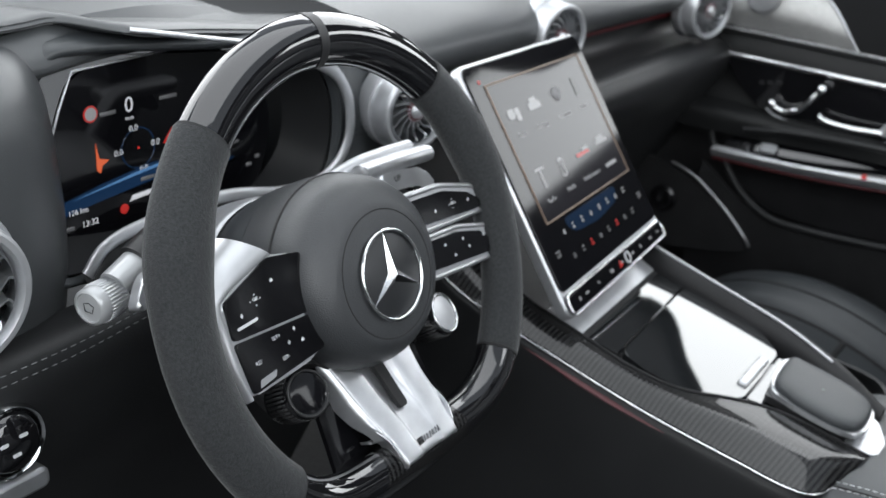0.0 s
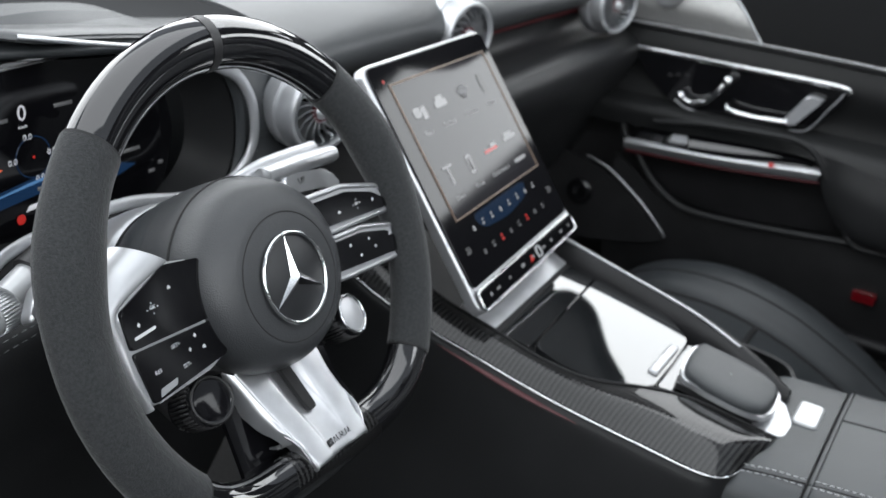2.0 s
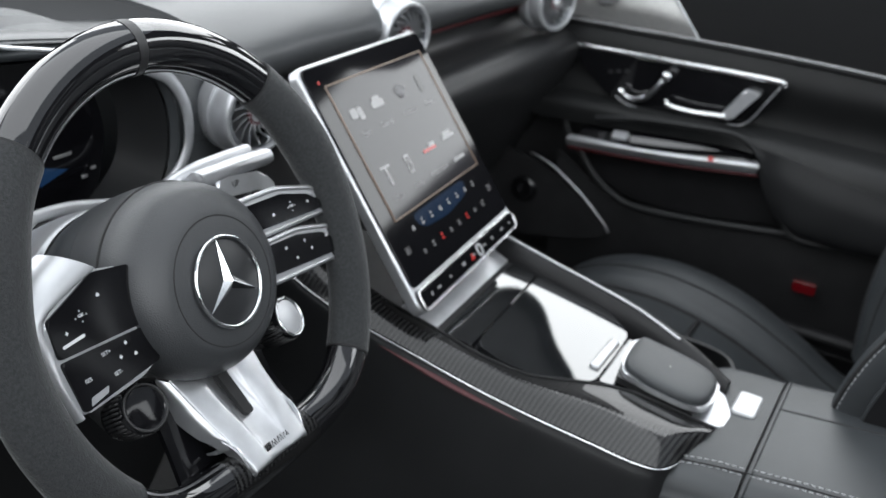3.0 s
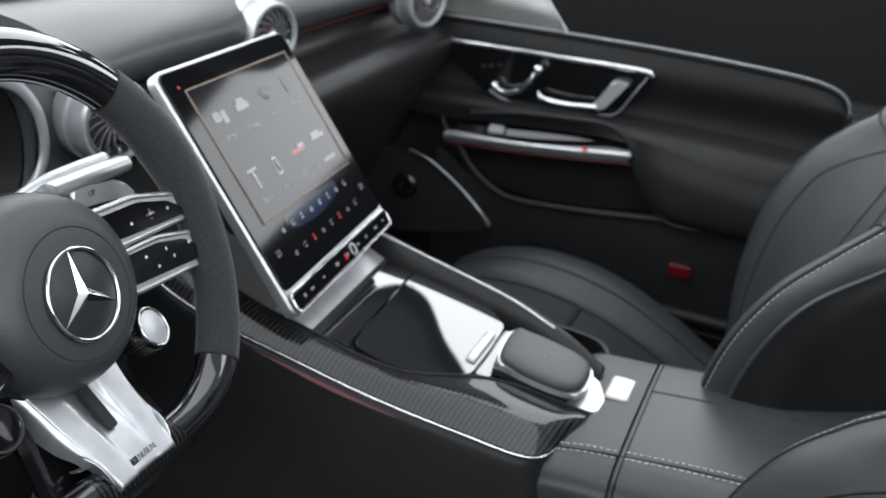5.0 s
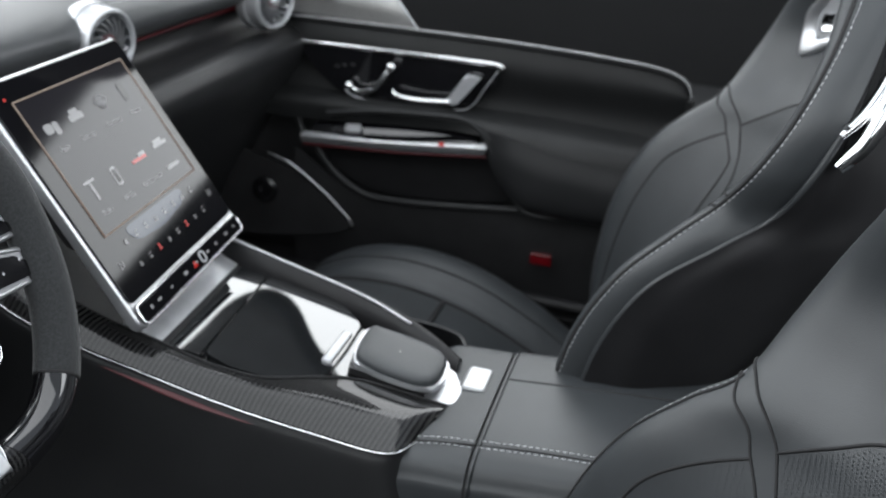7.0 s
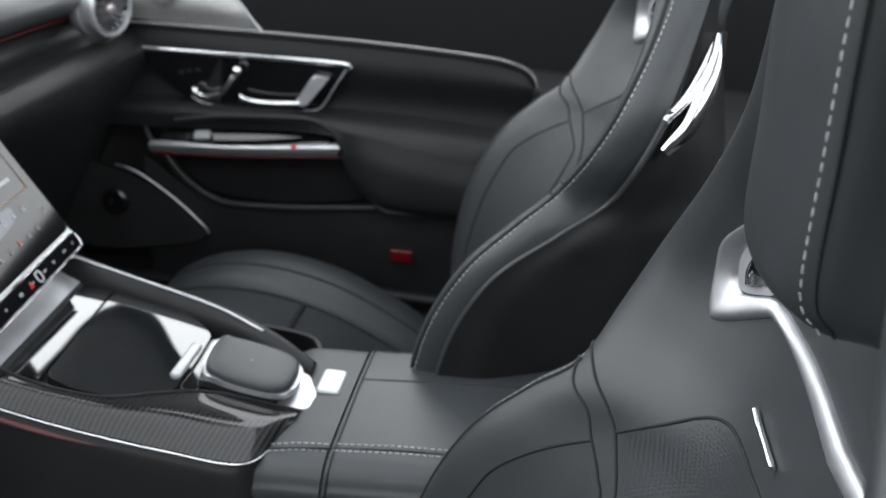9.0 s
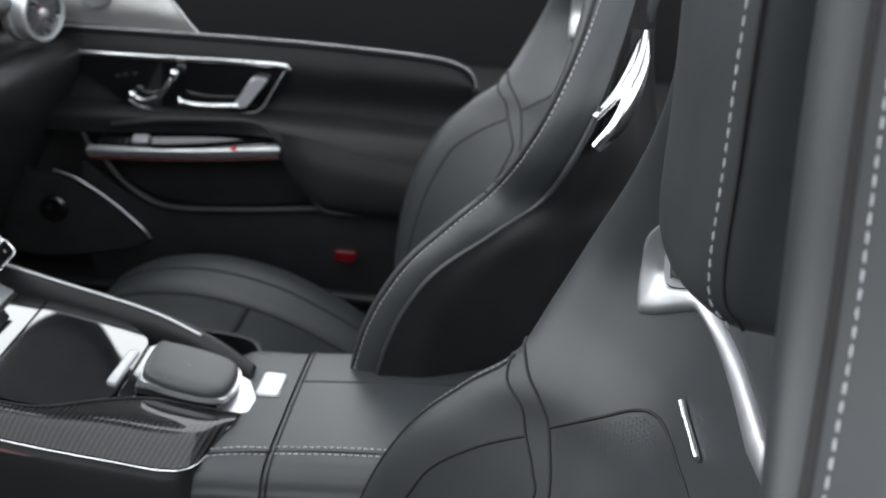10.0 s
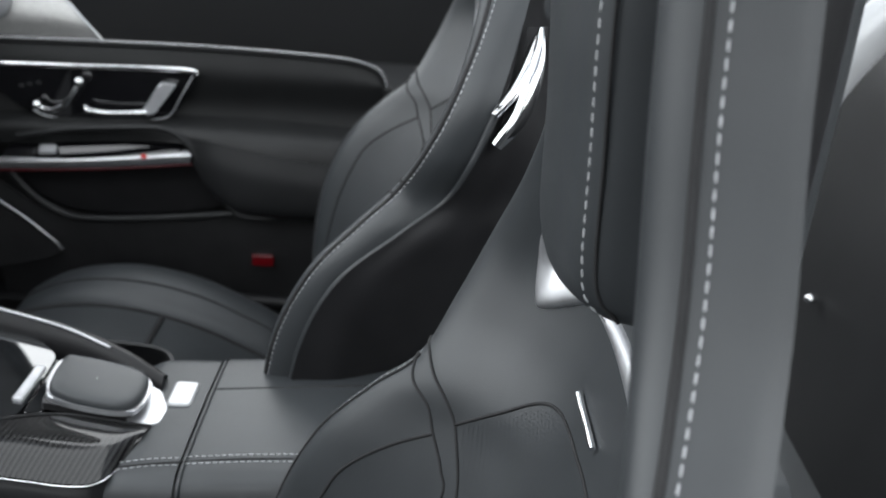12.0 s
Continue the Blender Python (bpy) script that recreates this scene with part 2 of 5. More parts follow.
def join(*bms):
    out = bmesh.new()
    for b in bms:
        me = bpy.data.meshes.new("t")
        b.to_mesh(me)
        out.from_mesh(me)
        bpy.data.meshes.remove(me)
        b.free()
    return out


PLACE = {}


def thing(name, at, label, category, group="", kind="", m=None):
    ob = new(name)
    ob.empty_display_size = 0.02
    PLACE[ob] = m if m is not None else Matrix.Translation(at)
    ob.matrix_basis = PLACE[ob]
    return tagged(ob, label, category, group, kind)


def part(name, bm, material, parent=None, label="", angle=65):
    base = PLACE[parent] if parent is not None else Matrix()
    bmesh.ops.transform(bm, matrix=base.inverted(), verts=bm.verts)
    for e in bm.edges:
        if e.smooth and len(e.link_faces) == 2 and e.calc_face_angle(0) > radians(angle):
            e.smooth = False
    me = bpy.data.meshes.new(name)
    bm.to_mesh(me)
    bm.free()
    me.polygons.foreach_set("use_smooth", [True] * len(me.polygons))
    me.materials.append(material)
    ob = new(name, me)
    ob.parent = parent
    PLACE[ob] = base
    return tagged(ob, label)


def structure(name, bm, material, label, category):
    return tagged(part(name, bm, material), label, category, kind="structure")


def stitches(path, length=0.0045, gap=0.0022, r=0.0006, lift=V(0, 0, 0)):
    """A row of short raised stitches along a path."""
    path = [Vector(p) + lift for p in path]
    bm = bmesh.new()
    want, run = 0.0, 0.0
    for a, b in zip(path, path[1:]):
        d = (b - a).length
        if d < 1e-7:
            continue
        t = (b - a) / d
        s = t.cross(V(0.3, 0.5, 0.8)).normalized()
        w = t.cross(s)
        while want < run + d:
            p = a + t * (want - run)
            q = p + t * length
            ring = [[c + r * k * (s * math.cos(x) + w * math.sin(x)) for x in (0, 1.571, 3.142, 4.712)] for c, k in ((p, 0.5), (p + t * length * 0.2, 1), (q - t * length * 0.2, 1), (q, 0.5))]
            vs = sheet(bm, ring, True)
            bm.faces.new(vs[0]), bm.faces.new(vs[-1])
            want += length + gap
        run += d
    return bm


def lettering(text, size, m, material, parent, name="lettering"):
    """Flat letters in the built-in font, centred, laid by m."""
    cu = bpy.data.curves.new("letters", "FONT")
    cu.body, cu.size, cu.align_x, cu.align_y, cu.extrude, cu.resolution_u = text, size, "CENTER", "CENTER", 0.0001, 2
    ob = new("letters", cu)
    me = bpy.data.meshes.new_from_object(ob.evaluated_get(bpy.context.evaluated_depsgraph_get()))
    bpy.data.objects.remove(ob)
    bm = bmesh.new()
    bm.from_mesh(me)
    bpy.data.meshes.remove(me)
    bmesh.ops.transform(bm, matrix=m, verts=bm.verts)
    return part(name, bm, material, parent)


def basis(o, x, y):
    """The frame with origin o, local x and y along the given ways, z across both."""
    x = Vector(x).normalized()
    z = x.cross(Vector(y)).normalized()
    y = z.cross(x)
    m = Matrix((x, y, z)).transposed().to_4x4()
    m.translation = o
    return m


def spline(pts, s):
    """The point of a smooth curve through pts at the running index s."""
    j = min(int(s), len(pts) - 2)
    f = s - j
    b, c = pts[j], pts[j + 1]
    a = pts[j - 1] if j else b * 2 - c
    d = pts[j + 2] if j + 2 < len(pts) else c * 2 - b
    return 0.5 * ((2 * b) + (c - a) * f + (2 * a - 5 * b + 4 * c - d) * f * f + (3 * b - a - 3 * c + d) * f ** 3)


# ---- the studio round the car ----
structure("ground", prism([(-9, -9), (9, -9), (9, 9), (-9, 9)], -0.02, 0.0), BACKDROP, "dark matt studio floor", "floor")
for nm, lab, o in (("wall_north", "dark studio wall beyond the car", prism([(-9, 4.5), (9, 4.5), (9, 4.7), (-9, 4.7)], 0, 5)),
                   ("wall_south", "dark studio wall behind the camera", prism([(-9, -6), (9, -6), (9, -5.8), (-9, -5.8)], 0, 5)),
                   ("wall_west", "dark studio wall ahead of the car", prism([(-9, -5.8), (-8.8, -5.8), (-8.8, 4.5), (-9, 4.5)], 0, 5)),
                   ("wall_east", "dark studio wall behind the car", prism([(8.8, -5.8), (9, -5.8), (9, 4.5), (8.8, 4.5)], 0, 5))):
    structure(nm, o, BACKDROP, lab, "wall")
structure("cabin_floor", prism([(-0.7, -0.72), (1.2, -0.72), (1.2, 0.72), (-0.7, 0.72)], 0.2, 0.24, bevel=0.01), CARPET, "black carpeted cabin floor", "floor")

# ---- dashboard ----
dash = thing("dashboard", (-0.2, 0, 0.8), "dark grey leather dashboard with stitched rolls and red ambient strips", "dashboard")


def dash_row(y):
    s = abs(y) / 0.75
    d = 0.02 * s ** 3
    return [V(-0.62, y, 0.90 - 0.05 * s), V(-0.45, y, 0.945 - 0.03 * s), V(-0.28, y, 0.965 - 0.02 * s), V(-0.15, y, 0.963 - 0.012 * s),
            V(-0.085 + d, y, 0.948 - 0.01 * s), V(-0.055 + d, y, 0.925 - 0.008 * s), V(-0.06 + d, y, 0.90), V(-0.085 + d, y, 0.885)]


part("top_pad", loft([dash_row(y) for y in (-0.13, 0.0, 0.15, 0.35, 0.55, 0.75)], 40, 36, thick=-0.004), LEATHER_DASH, dash, "soft grey leather top pad")
part("driver_top_pad", loft([[V(-0.62, y, 0.86 + k), V(-0.45, y, 0.915 + k), V(-0.28, y, 0.950 + k), V(-0.16 + d, y, 0.972 + k), V(-0.105 + d, y, 0.980 + k), V(-0.086 + d, y, 0.977 + k), V(-0.090 + d, y, 0.9735 + k), V(-0.135 + d, y, 0.966 + k)]
                             for y, k, d in ((-0.75, -0.03, -0.06), (-0.6, -0.012, -0.06), (-0.5, 0.0, -0.06), (-0.455, 0.002, -0.062), (-0.43, 0.004, -0.056), (-0.405, 0.004, -0.004), (-0.34, -0.003, 0.0), (-0.24, -0.016, 0.0), (-0.17, -0.022, -0.004), (-0.10, -0.036, -0.04))], 40, 40, thick=-0.004), LEATHER_DASH, dash, "grey leather brow and top pad")
# recessed band with the red strip, and the lower roll, on the passenger side
part("band", loft([[V(-0.085, y, 0.888), V(-0.095, y, 0.87), V(-0.085, y, 0.85), V(-0.05, y, 0.842)] for y in (-0.13, 0.1, 0.4, 0.75)], 20, 12, thick=-0.003), PLASTIC, dash)
part("ambient_strip", tube(cr([V(-0.082, 0.12, 0.88), V(-0.08, 0.3, 0.884), V(-0.075, 0.55, 0.884), V(-0.07, 0.72, 0.88)], 24), 0.002), AMBIENT, dash, "thin red ambient light strip")
part("lower_roll", loft([[V(-0.05, y, 0.846), V(-0.02, y, 0.848), V(0.0, y, 0.835), V(0.0, y, 0.81), V(-0.02, y, 0.77), V(-0.07, y, 0.68), V(-0.13, y, 0.55), V(-0.2, y, 0.35)]
                         for y in (0.10, 0.3, 0.5, 0.75)], 20, 36, thick=-0.004), LEATHER_D, dash, "dark leather lower roll")
for z, x in ((0.8485, -0.022), (0.8445, -0.012)):
    part("stitching", stitches(cr([V(x, 0.13, z), V(x, 0.4, z), V(x, 0.72, z)], 40), lift=V(0.002, 0, 0.003)), LEATHER_D, dash)
for y0, y1 in ((0.13, 0.73),):
    part("stitching", stitches(cr([V(-0.066, y0, 0.943), V(-0.06, 0.4, 0.94), V(-0.05, y1, 0.935)], 40), lift=V(0.003, 0, 0.003)), THREAD, dash, "pale stitching")
part("speaker_grille", prism(smooth2d([(-0.34, -0.10), (-0.20, -0.12), (-0.17, 0.0), (-0.2, 0.1), (-0.34, 0.1)], 30), 0.9655, 0.9700, bevel=0.001), PLASTIC, dash, "fine perforated speaker grille")
# centre stack behind the display, between wheel and passenger
part("centre_face", loft([[V(-0.085, y, 0.888), V(-0.07, y, 0.85), V(-0.03, y, 0.79), V(0.03, y, 0.735), V(0.09, y, 0.702), V(0.14, y, 0.69)] for y in (-0.098, 0.0, 0.098)], 12, 24, thick=-0.004), PLASTIC, dash)
# driver's side: leather cheek beside the cluster, knee roll
part("cheek", loft([[V(-0.22, y, 0.966), V(-0.12 + k, y, 0.968), V(-0.078 + k, y, 0.944), V(-0.06 + k, y, 0.88), V(-0.055 + k, y, 0.82), V(-0.06 + k, y, 0.78)]
                    for y, k in ((-0.453, -0.066), (-0.458, -0.052), (-0.475, -0.026), (-0.501, -0.003), (-0.545, 0.012), (-0.61, 0.016), (-0.75, 0.03))], 24, 24, thick=-0.004), LEATHER_DASH, dash, "smooth grey leather cheek beside the cluster")
part("knee_roll", loft([[V(-0.06, y, 0.80), V(-0.025, y, 0.805), V(-0.01, y, 0.79), V(-0.012, y, 0.76), V(-0.03, y, 0.70), V(-0.08, y, 0.6), V(-0.16, y, 0.4)]
                        for y in (-0.75, -0.6, -0.45, -0.3, -0.13)], 24, 30, thick=-0.004), LEATHER_D, dash, "dark knee roll")
for z in (0.806, 0.798):
    part("stitching", stitches(cr([V(-0.012, -0.74, z), V(-0.012, -0.55, z - 0.004), V(-0.012, -0.45, z + 0.004)], 40), 0.0045, 0.003, 0.0004, lift=V(0.004, 0, 0.002)), THREAD_DIM, dash, "grey double stitching")

part("vent_surround", loft([[V(-0.105 - d, y, 0.938), V(-0.078 - d, y, 0.918), V(-0.066 - d, y, 0.88), V(-0.062 - d, y, 0.84), V(-0.05 - d, y, 0.795)] for y, d in ((-0.187, 0.02), (-0.165, 0.004), (-0.13, 0.0), (-0.085, 0.004))], 14, 16, thick=-0.004), LEATHER, dash, "grey leather panel round the vent")
for z in (0.866, 0.860):
    part("stitching", stitches(cr([V(-0.068, -0.180, z), V(-0.063, -0.165, z), V(-0.063, -0.13, z)], 12), lift=V(0.003, 0, 0)), LEATHER_D, dash)

# ---- instrument cluster in its cowl ----
cluster = thing("instrument_cluster", (-0.11, -0.35, 0.8), "wide black digital instrument cluster in a silver-edged cowl", "instrument cluster")
RIM = [(-0.492, 0.828), (-0.455, 0.812), (-0.36, 0.798), (-0.25, 0.798), (-0.205, 0.825), (-0.194, 0.868), (-0.208, 0.915), (-0.25, 0.948), (-0.35, 0.957), (-0.425, 0.957), (-0.452, 0.945), (-0.466, 0.89)]


def rim_row(x, grow, dx=0.0):
    cy, cz = -0.355, 0.875
    back = lambda y, z: -0.058 * max(0.0, min(1.0, (-0.31 - y) / 0.14)) * max(0.0, min(1.0, (z - 0.83) / 0.04))
    return [V(x + back(y, z), cy + (y - cy) * (1 + grow / 0.14), cz + (z - cz) * (1 + grow / 0.08)) for y, z in RIM]


part("recess", loft([rim_row(-0.121, -0.012), rim_row(-0.10, -0.006), rim_row(-0.075, 0.0)], 8, 72, True), LEATHER_D, cluster)
LIP = [V(-0.066, y, z) for y, z in ((-0.4705, 0.815), (-0.4525, 0.833), (-0.412, 0.8405), (-0.335, 0.841), (-0.262, 0.826), (-0.207, 0.827), (-0.178, 0.8527), (-0.1795, 0.8916), (-0.200, 0.9215), (-0.232, 0.9392))]
part("silver_edge", tube(cr(LIP, 90), 0.0058, 10, r2=0.003, up=V(1, 0, 0)), SATIN, cluster, "satin silver edging")
part("lower_lip", loft([[p + V(a, 0, c) for p in LIP[:6]] for a, c in ((-0.004, -0.003), (0.004, -0.012), (0.002, -0.028), (-0.02, -0.05))], 10, 40, thick=0.003), LEATHER_D, cluster, "dark lower lip of the cowl")
part("cowl", loft([rim_row(-0.074, 0.002), rim_row(-0.069, 0.006), rim_row(-0.075, 0.011), rim_row(-0.11, 0.014), rim_row(-0.2, 0.016)], 16, 72, True), LEATHER, cluster, "grey leather cowl")
CL = basis((-0.0728, 0, 0), (0, 1, 0), (-0.06, 0, 1))
glass = part("display", prism(roundpoly([(-0.4335, 0.948), (-0.455, 0.900), (-0.4535, 0.845), (-0.450, 0.806), (-0.40, 0.797), (-0.29, 0.800), (-0.238, 0.815), (-0.222, 0.870), (-0.240, 0.925), (-0.30, 0.951)], 0.02, 5), 0, 0.004, CL), GLASS_BLACK, cluster, "black glass display")
part("fascia", loft([[V(-0.128, y, 0.950 + k), V(-0.123, y, 0.956 + k), V(-0.130, y, 0.967 + k), V(-0.152, y, 0.978 + k)] for y, k in ((-0.49, -0.008), (-0.46, -0.005), (-0.42, 0.0), (-0.38, 0.002), (-0.33, 0.001), (-0.26, -0.008))], 16, 10, thick=-0.003), LEATHER_DASH, cluster, "narrow leather fascia above the glass")
part("display_edge", tube([CL @ V(x, y, 0.0045) for x, y in ((-0.30, 0.9515), (-0.345, 0.9515), (-0.4335, 0.9485), (-0.4475, 0.92), (-0.4555, 0.900), (-0.4555, 0.875), (-0.454, 0.845), (-0.450, 0.806))], 0.0011, 6, up=V(1, 0, 0)), SATIN, cluster)


def cl(x, y, dz=0.0046):
    return CL @ Matrix.Translation((x, y, dz))


def cl_plate(nm, pts, material, dz=0.0042, n=0):
    return part(nm, prism(smooth2d(pts, n) if n else pts, dz, dz + 0.0003, CL), material, glass)


cl_plate("horizon_graphic", [(-0.455, 0.8485), (-0.413, 0.856), (-0.362, 0.8625), (-0.31, 0.858), (-0.27, 0.846), (-0.30, 0.838), (-0.363, 0.8475), (-0.42, 0.842), (-0.451, 0.838)], GLOW_BLUE)
cl_plate("horizon_line", [(-0.44, 0.8495), (-0.38, 0.858), (-0.34, 0.8615), (-0.34, 0.8595), (-0.38, 0.8555)], mat("display_pale_blue", (0.005, 0.01, 0.02), 0.1, emit=(0.16, 0.38, 0.75), power=0.45), 0.0046)
cl_plate("speed_sign", circle(0.0066, 24, -0.4192, 0.9135), GLOW_RED, 0.0042)
cl_plate("speed_sign_face", circle(0.0052, 24, -0.4192, 0.9135), GLOW_GREY, 0.0046)
cl_plate("flame_graphic", [(-0.4165, 0.890), (-0.4135, 0.877), (-0.4045, 0.8742), (-0.4115, 0.8705), (-0.4130, 0.8650), (-0.4165, 0.868)], GLOW_ORANGE)
cl_plate("red_needle", [(-0.350, 0.876), (-0.340, 0.888), (-0.343, 0.873)], GLOW_RED)
cl_plate("warning_lamp", circle(0.0042, 16, -0.393, 0.8302), GLOW_RED, 0.0046)
cl_plate("plate_graphic", [(-0.3875, 0.835), (-0.3605, 0.8365), (-0.3590, 0.8405), (-0.3840, 0.8395)], GLOW_WHITE, 0.0046)
part("dial_ring", tube([CL @ V(x, y, 0.0045) for x, y in circle(0.0165, 40, -0.3757, 0.8776)], 0.0004, 4, True, up=V(1, 0, 0)), GLOW_BLUE, glass)
cl_plate("dial_dot", circle(0.0012, 8, -0.3757, 0.8776), GLOW_RED, 0.0046)
for s, sz, x, y in (("0", 0.018, -0.3829, 0.9138), ("km/h", 0.004, -0.3829, 0.9035), ("0.0", 0.0072, -0.3797, 0.8944), ("0.0", 0.0072, -0.3953, 0.8774), ("0.0", 0.0072, -0.3583, 0.8785), ("0.0", 0.0072, -0.3711, 0.8594), ("126 km", 0.0062, -0.4365, 0.8395), ("13:32", 0.0072, -0.4262, 0.8276)):
    lettering(s, sz, cl(x, y), GLOW_WHITE, glass)
for x, y, w in ((-0.4036, 0.9118, 0.015), (-0.3434, 0.9144, 0.018), (-0.2413, 0.8407, 0.006), (-0.2523, 0.8352, 0.007), (-0.275, 0.86, 0.02), (-0.368, 0.851, 0.014), (-0.446, 0.828, 0.010)):
    cl_plate("unread_mark", [(x - w / 2, y - 0.002), (x + w / 2, y - 0.002), (x + w / 2, y + 0.0012), (x - w / 2, y + 0.0012)], GLOW_DIM, 0.0046)
part("brow_edge", tube(cr([V(-0.086, -0.412, 0.984), V(-0.079, -0.402, 0.983), V(-0.07, -0.36, 0.975), V(-0.068, -0.30, 0.963)], 24), 0.003, 8, r2=0.002), SILVER, cluster, "silver strip on the brow")

# ---- round turbine air vents ----


def air_vent(centre, facing, r, red=True):
    z = Vector(facing).normalized()
    x = z.cross(V(0, 0, 1)).normalized()
    m = basis(centre, -x, V(0, 0, 1))
    t = thing("air_vent", centre, "round turbine air vent with satin silver ring and dark blades", "air vent", "turbine vents of the dashboard", m=m)
    part("outer_ring", lathe([(r * 1.0, -0.034), (r * 1.06, -0.033), (r * 1.08, -0.030), (r * 1.08, -0.019), (r * 1.06, -0.016), (r * 1.02, -0.0155), (r * 1.0, -0.014), (r * 0.99, -0.010), (r * 0.99, 0.002), (r * 0.975, 0.006), (r * 0.94, 0.008), (r * 0.87, 0.008), (r * 0.84, 0.005), (r * 0.83, -0.006), (r * 0.82, -0.02)], 48, m), SATIN, t, "satin silver ring", 30)
    part("inner_ring", lathe([(r * 0.82, -0.02), (r * 0.81, 0.002), (r * 0.76, 0.006), (r * 0.72, 0.0), (r * 0.72, -0.02)], 48, m), CHROME, t)
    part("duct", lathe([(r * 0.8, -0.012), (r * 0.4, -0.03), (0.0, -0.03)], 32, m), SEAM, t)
    for k in range(16):
        a = 2 * math.pi * k / 16
        rows = []
        for hz, tw in ((-0.016, 0.10), (-0.004, 0.04), (0.004, 0.0)):
            rows.append([m @ V(q * math.cos(a + f + tw), q * math.sin(a + f + tw), hz + dz) for q, f, dz in ((r * 0.22, 0.0, 0.0), (r * 0.48, 0.22, 0.001), (r * 0.75, 0.55, -0.002))])
        part("blade", loft(rows, 4, 8, thick=0.0013), SILVER, t)
    part("hub", lathe([(0.0, 0.008), (r * 0.15, 0.007), (r * 0.22, 0.0), (r * 0.2, -0.02)], 24, m), SATIN, t)
    if red:
        part("hub_mark", lathe([(r * 0.25, 0.0), (r * 0.27, 0.003), (r * 0.25, 0.004)], 24, m), AMBIENT, t, "red marker ring")
    return t


air_vent((-0.03, -0.126, 0.884), (1, -0.28, 0.05), 0.040)
air_vent((-0.045, 0.176, 0.909), (1, -0.22, 0.1), 0.040)
air_vent((-0.02, 0.585, 0.90), (1, -0.35, 0.05), 0.042)
air_vent((-0.02, -0.605, 0.862), (1, -0.1, 0.05), 0.052, False)

# ---- central display ----
SM = basis((0.0765, 0.0, 0.8345), (0, 1, 0), (-0.155, 0, 0.193))
SH, SW = 0.2475, 0.228
disp = thing("central_display", (0.08, 0, 0.75), "large portrait touch display with silver frame and key strip", "touch screen", m=SM.copy())
part("frame", prism(rrect(SW, SH, 0.011), -0.011, 0.0, SM, 0.0025), SILVER, disp, "thin satin silver frame")
part("back", prism(rrect(SW - 0.012, SH - 0.10, 0.01, cy=0.04), -0.022, -0.0115, SM), PLASTIC, disp)
sglass = part("glass", prism(rrect(SW - 0.007, SH - 0.028, 0.008, cy=0.0105), 0.0003, 0.0022, SM, 0.0008), GLASS_BLACK, disp, "glossy dark display glass")
part("panel", prism(rrect(0.182, 0.138, 0.001, cx=0.004, cy=0.030), 0.0023, 0.0026, SM), SCREEN_GREY, sglass, "lit grey menu area")
part("panel_edge", join(*[tube([SM @ V(*a, 0.0027), SM @ V(*b, 0.0027)], 0.0011, 4) for a, b in (((-0.087, -0.039), (0.095, -0.039)), ((0.095, -0.039), (0.095, 0.099)), ((-0.087, -0.039), (-0.087, 0.099)), ((-0.087, 0.099), (0.095, 0.099)))]), mat("warm_line", (0.1, 0.08, 0.06), 0.3, emit=(0.75, 0.55, 0.45), power=0.16), sglass)
part("climate_bar", prism(roundpoly([(-0.06, -0.043), (0.055, -0.043), (0.048, -0.058), (0.0, -0.064), (-0.05, -0.060)], 0.012), 0.0023, 0.0026, SM), mat("display_dim_blue", (0.003, 0.006, 0.012), 0.08, emit=(0.03, 0.09, 0.22), power=0.14), sglass)
for i, (s, x, y) in enumerate((("Apps", -0.062, 0.045), ("Settings", -0.022, 0.045), ("Comfort", 0.024, 0.045), ("Phone", 0.066, 0.045), ("Radio", -0.062, -0.022), ("Media", -0.022, -0.022), ("Performance", 0.024, -0.022))):
    lettering(s, 0.007, SM @ Matrix.Translation((x, y, 0.0028)), GLOW_GREY, sglass)
part("unread_mark", prism(rrect(0.024, 0.004, 0.001, cx=0.068, cy=-0.022), 0.0027, 0.003, SM), GLOW_GREY, sglass)
for x, y, w, h, mt in ((-0.066, 0.066, 0.012, 0.010, GLOW_GREY), (-0.055, 0.064, 0.008, 0.013, GLOW_GREY), (-0.022, 0.066, 0.022, 0.007, GLOW_GREY), (-0.022, 0.071, 0.013, 0.006, GLOW_GREY), (0.066, 0.068, 0.010, 0.020, GLASS_BLACK), (-0.062, 0.0, 0.003, 0.02, GLOW_GREY), (-0.062, 0.009, 0.017, 0.0025, GLOW_GREY), (-0.022, 0.0, 0.009, 0.019, GLOW_GREY), (-0.022, 0.0, 0.006, 0.014, GLASS_BLACK), (0.024, 0.002, 0.026, 0.0035, GLOW_RED), (0.031, 0.0055, 0.012, 0.004, GLOW_GREY), (0.068, 0.004, 0.026, 0.004, GLOW_GREY), (0.066, 0.008, 0.016, 0.004, GLOW_GREY)):
    part("icon", prism(rrect(w, h, min(w, h) * 0.3, 4, x, y), 0.0027, 0.0031, SM), mt, sglass)
for k in range(5):
    a = radians(-44 + 22 * k)
    part("icon", tube([SM @ V(0.024 + 0.002 * math.sin(a), 0.06 + 0.002 * math.cos(a), 0.0029), SM @ V(0.024 + 0.013 * math.sin(a), 0.06 + 0.015 * math.cos(a), 0.0029)], 0.0012, 5, up=V(1, 0, 1)), GLOW_GREY, sglass)
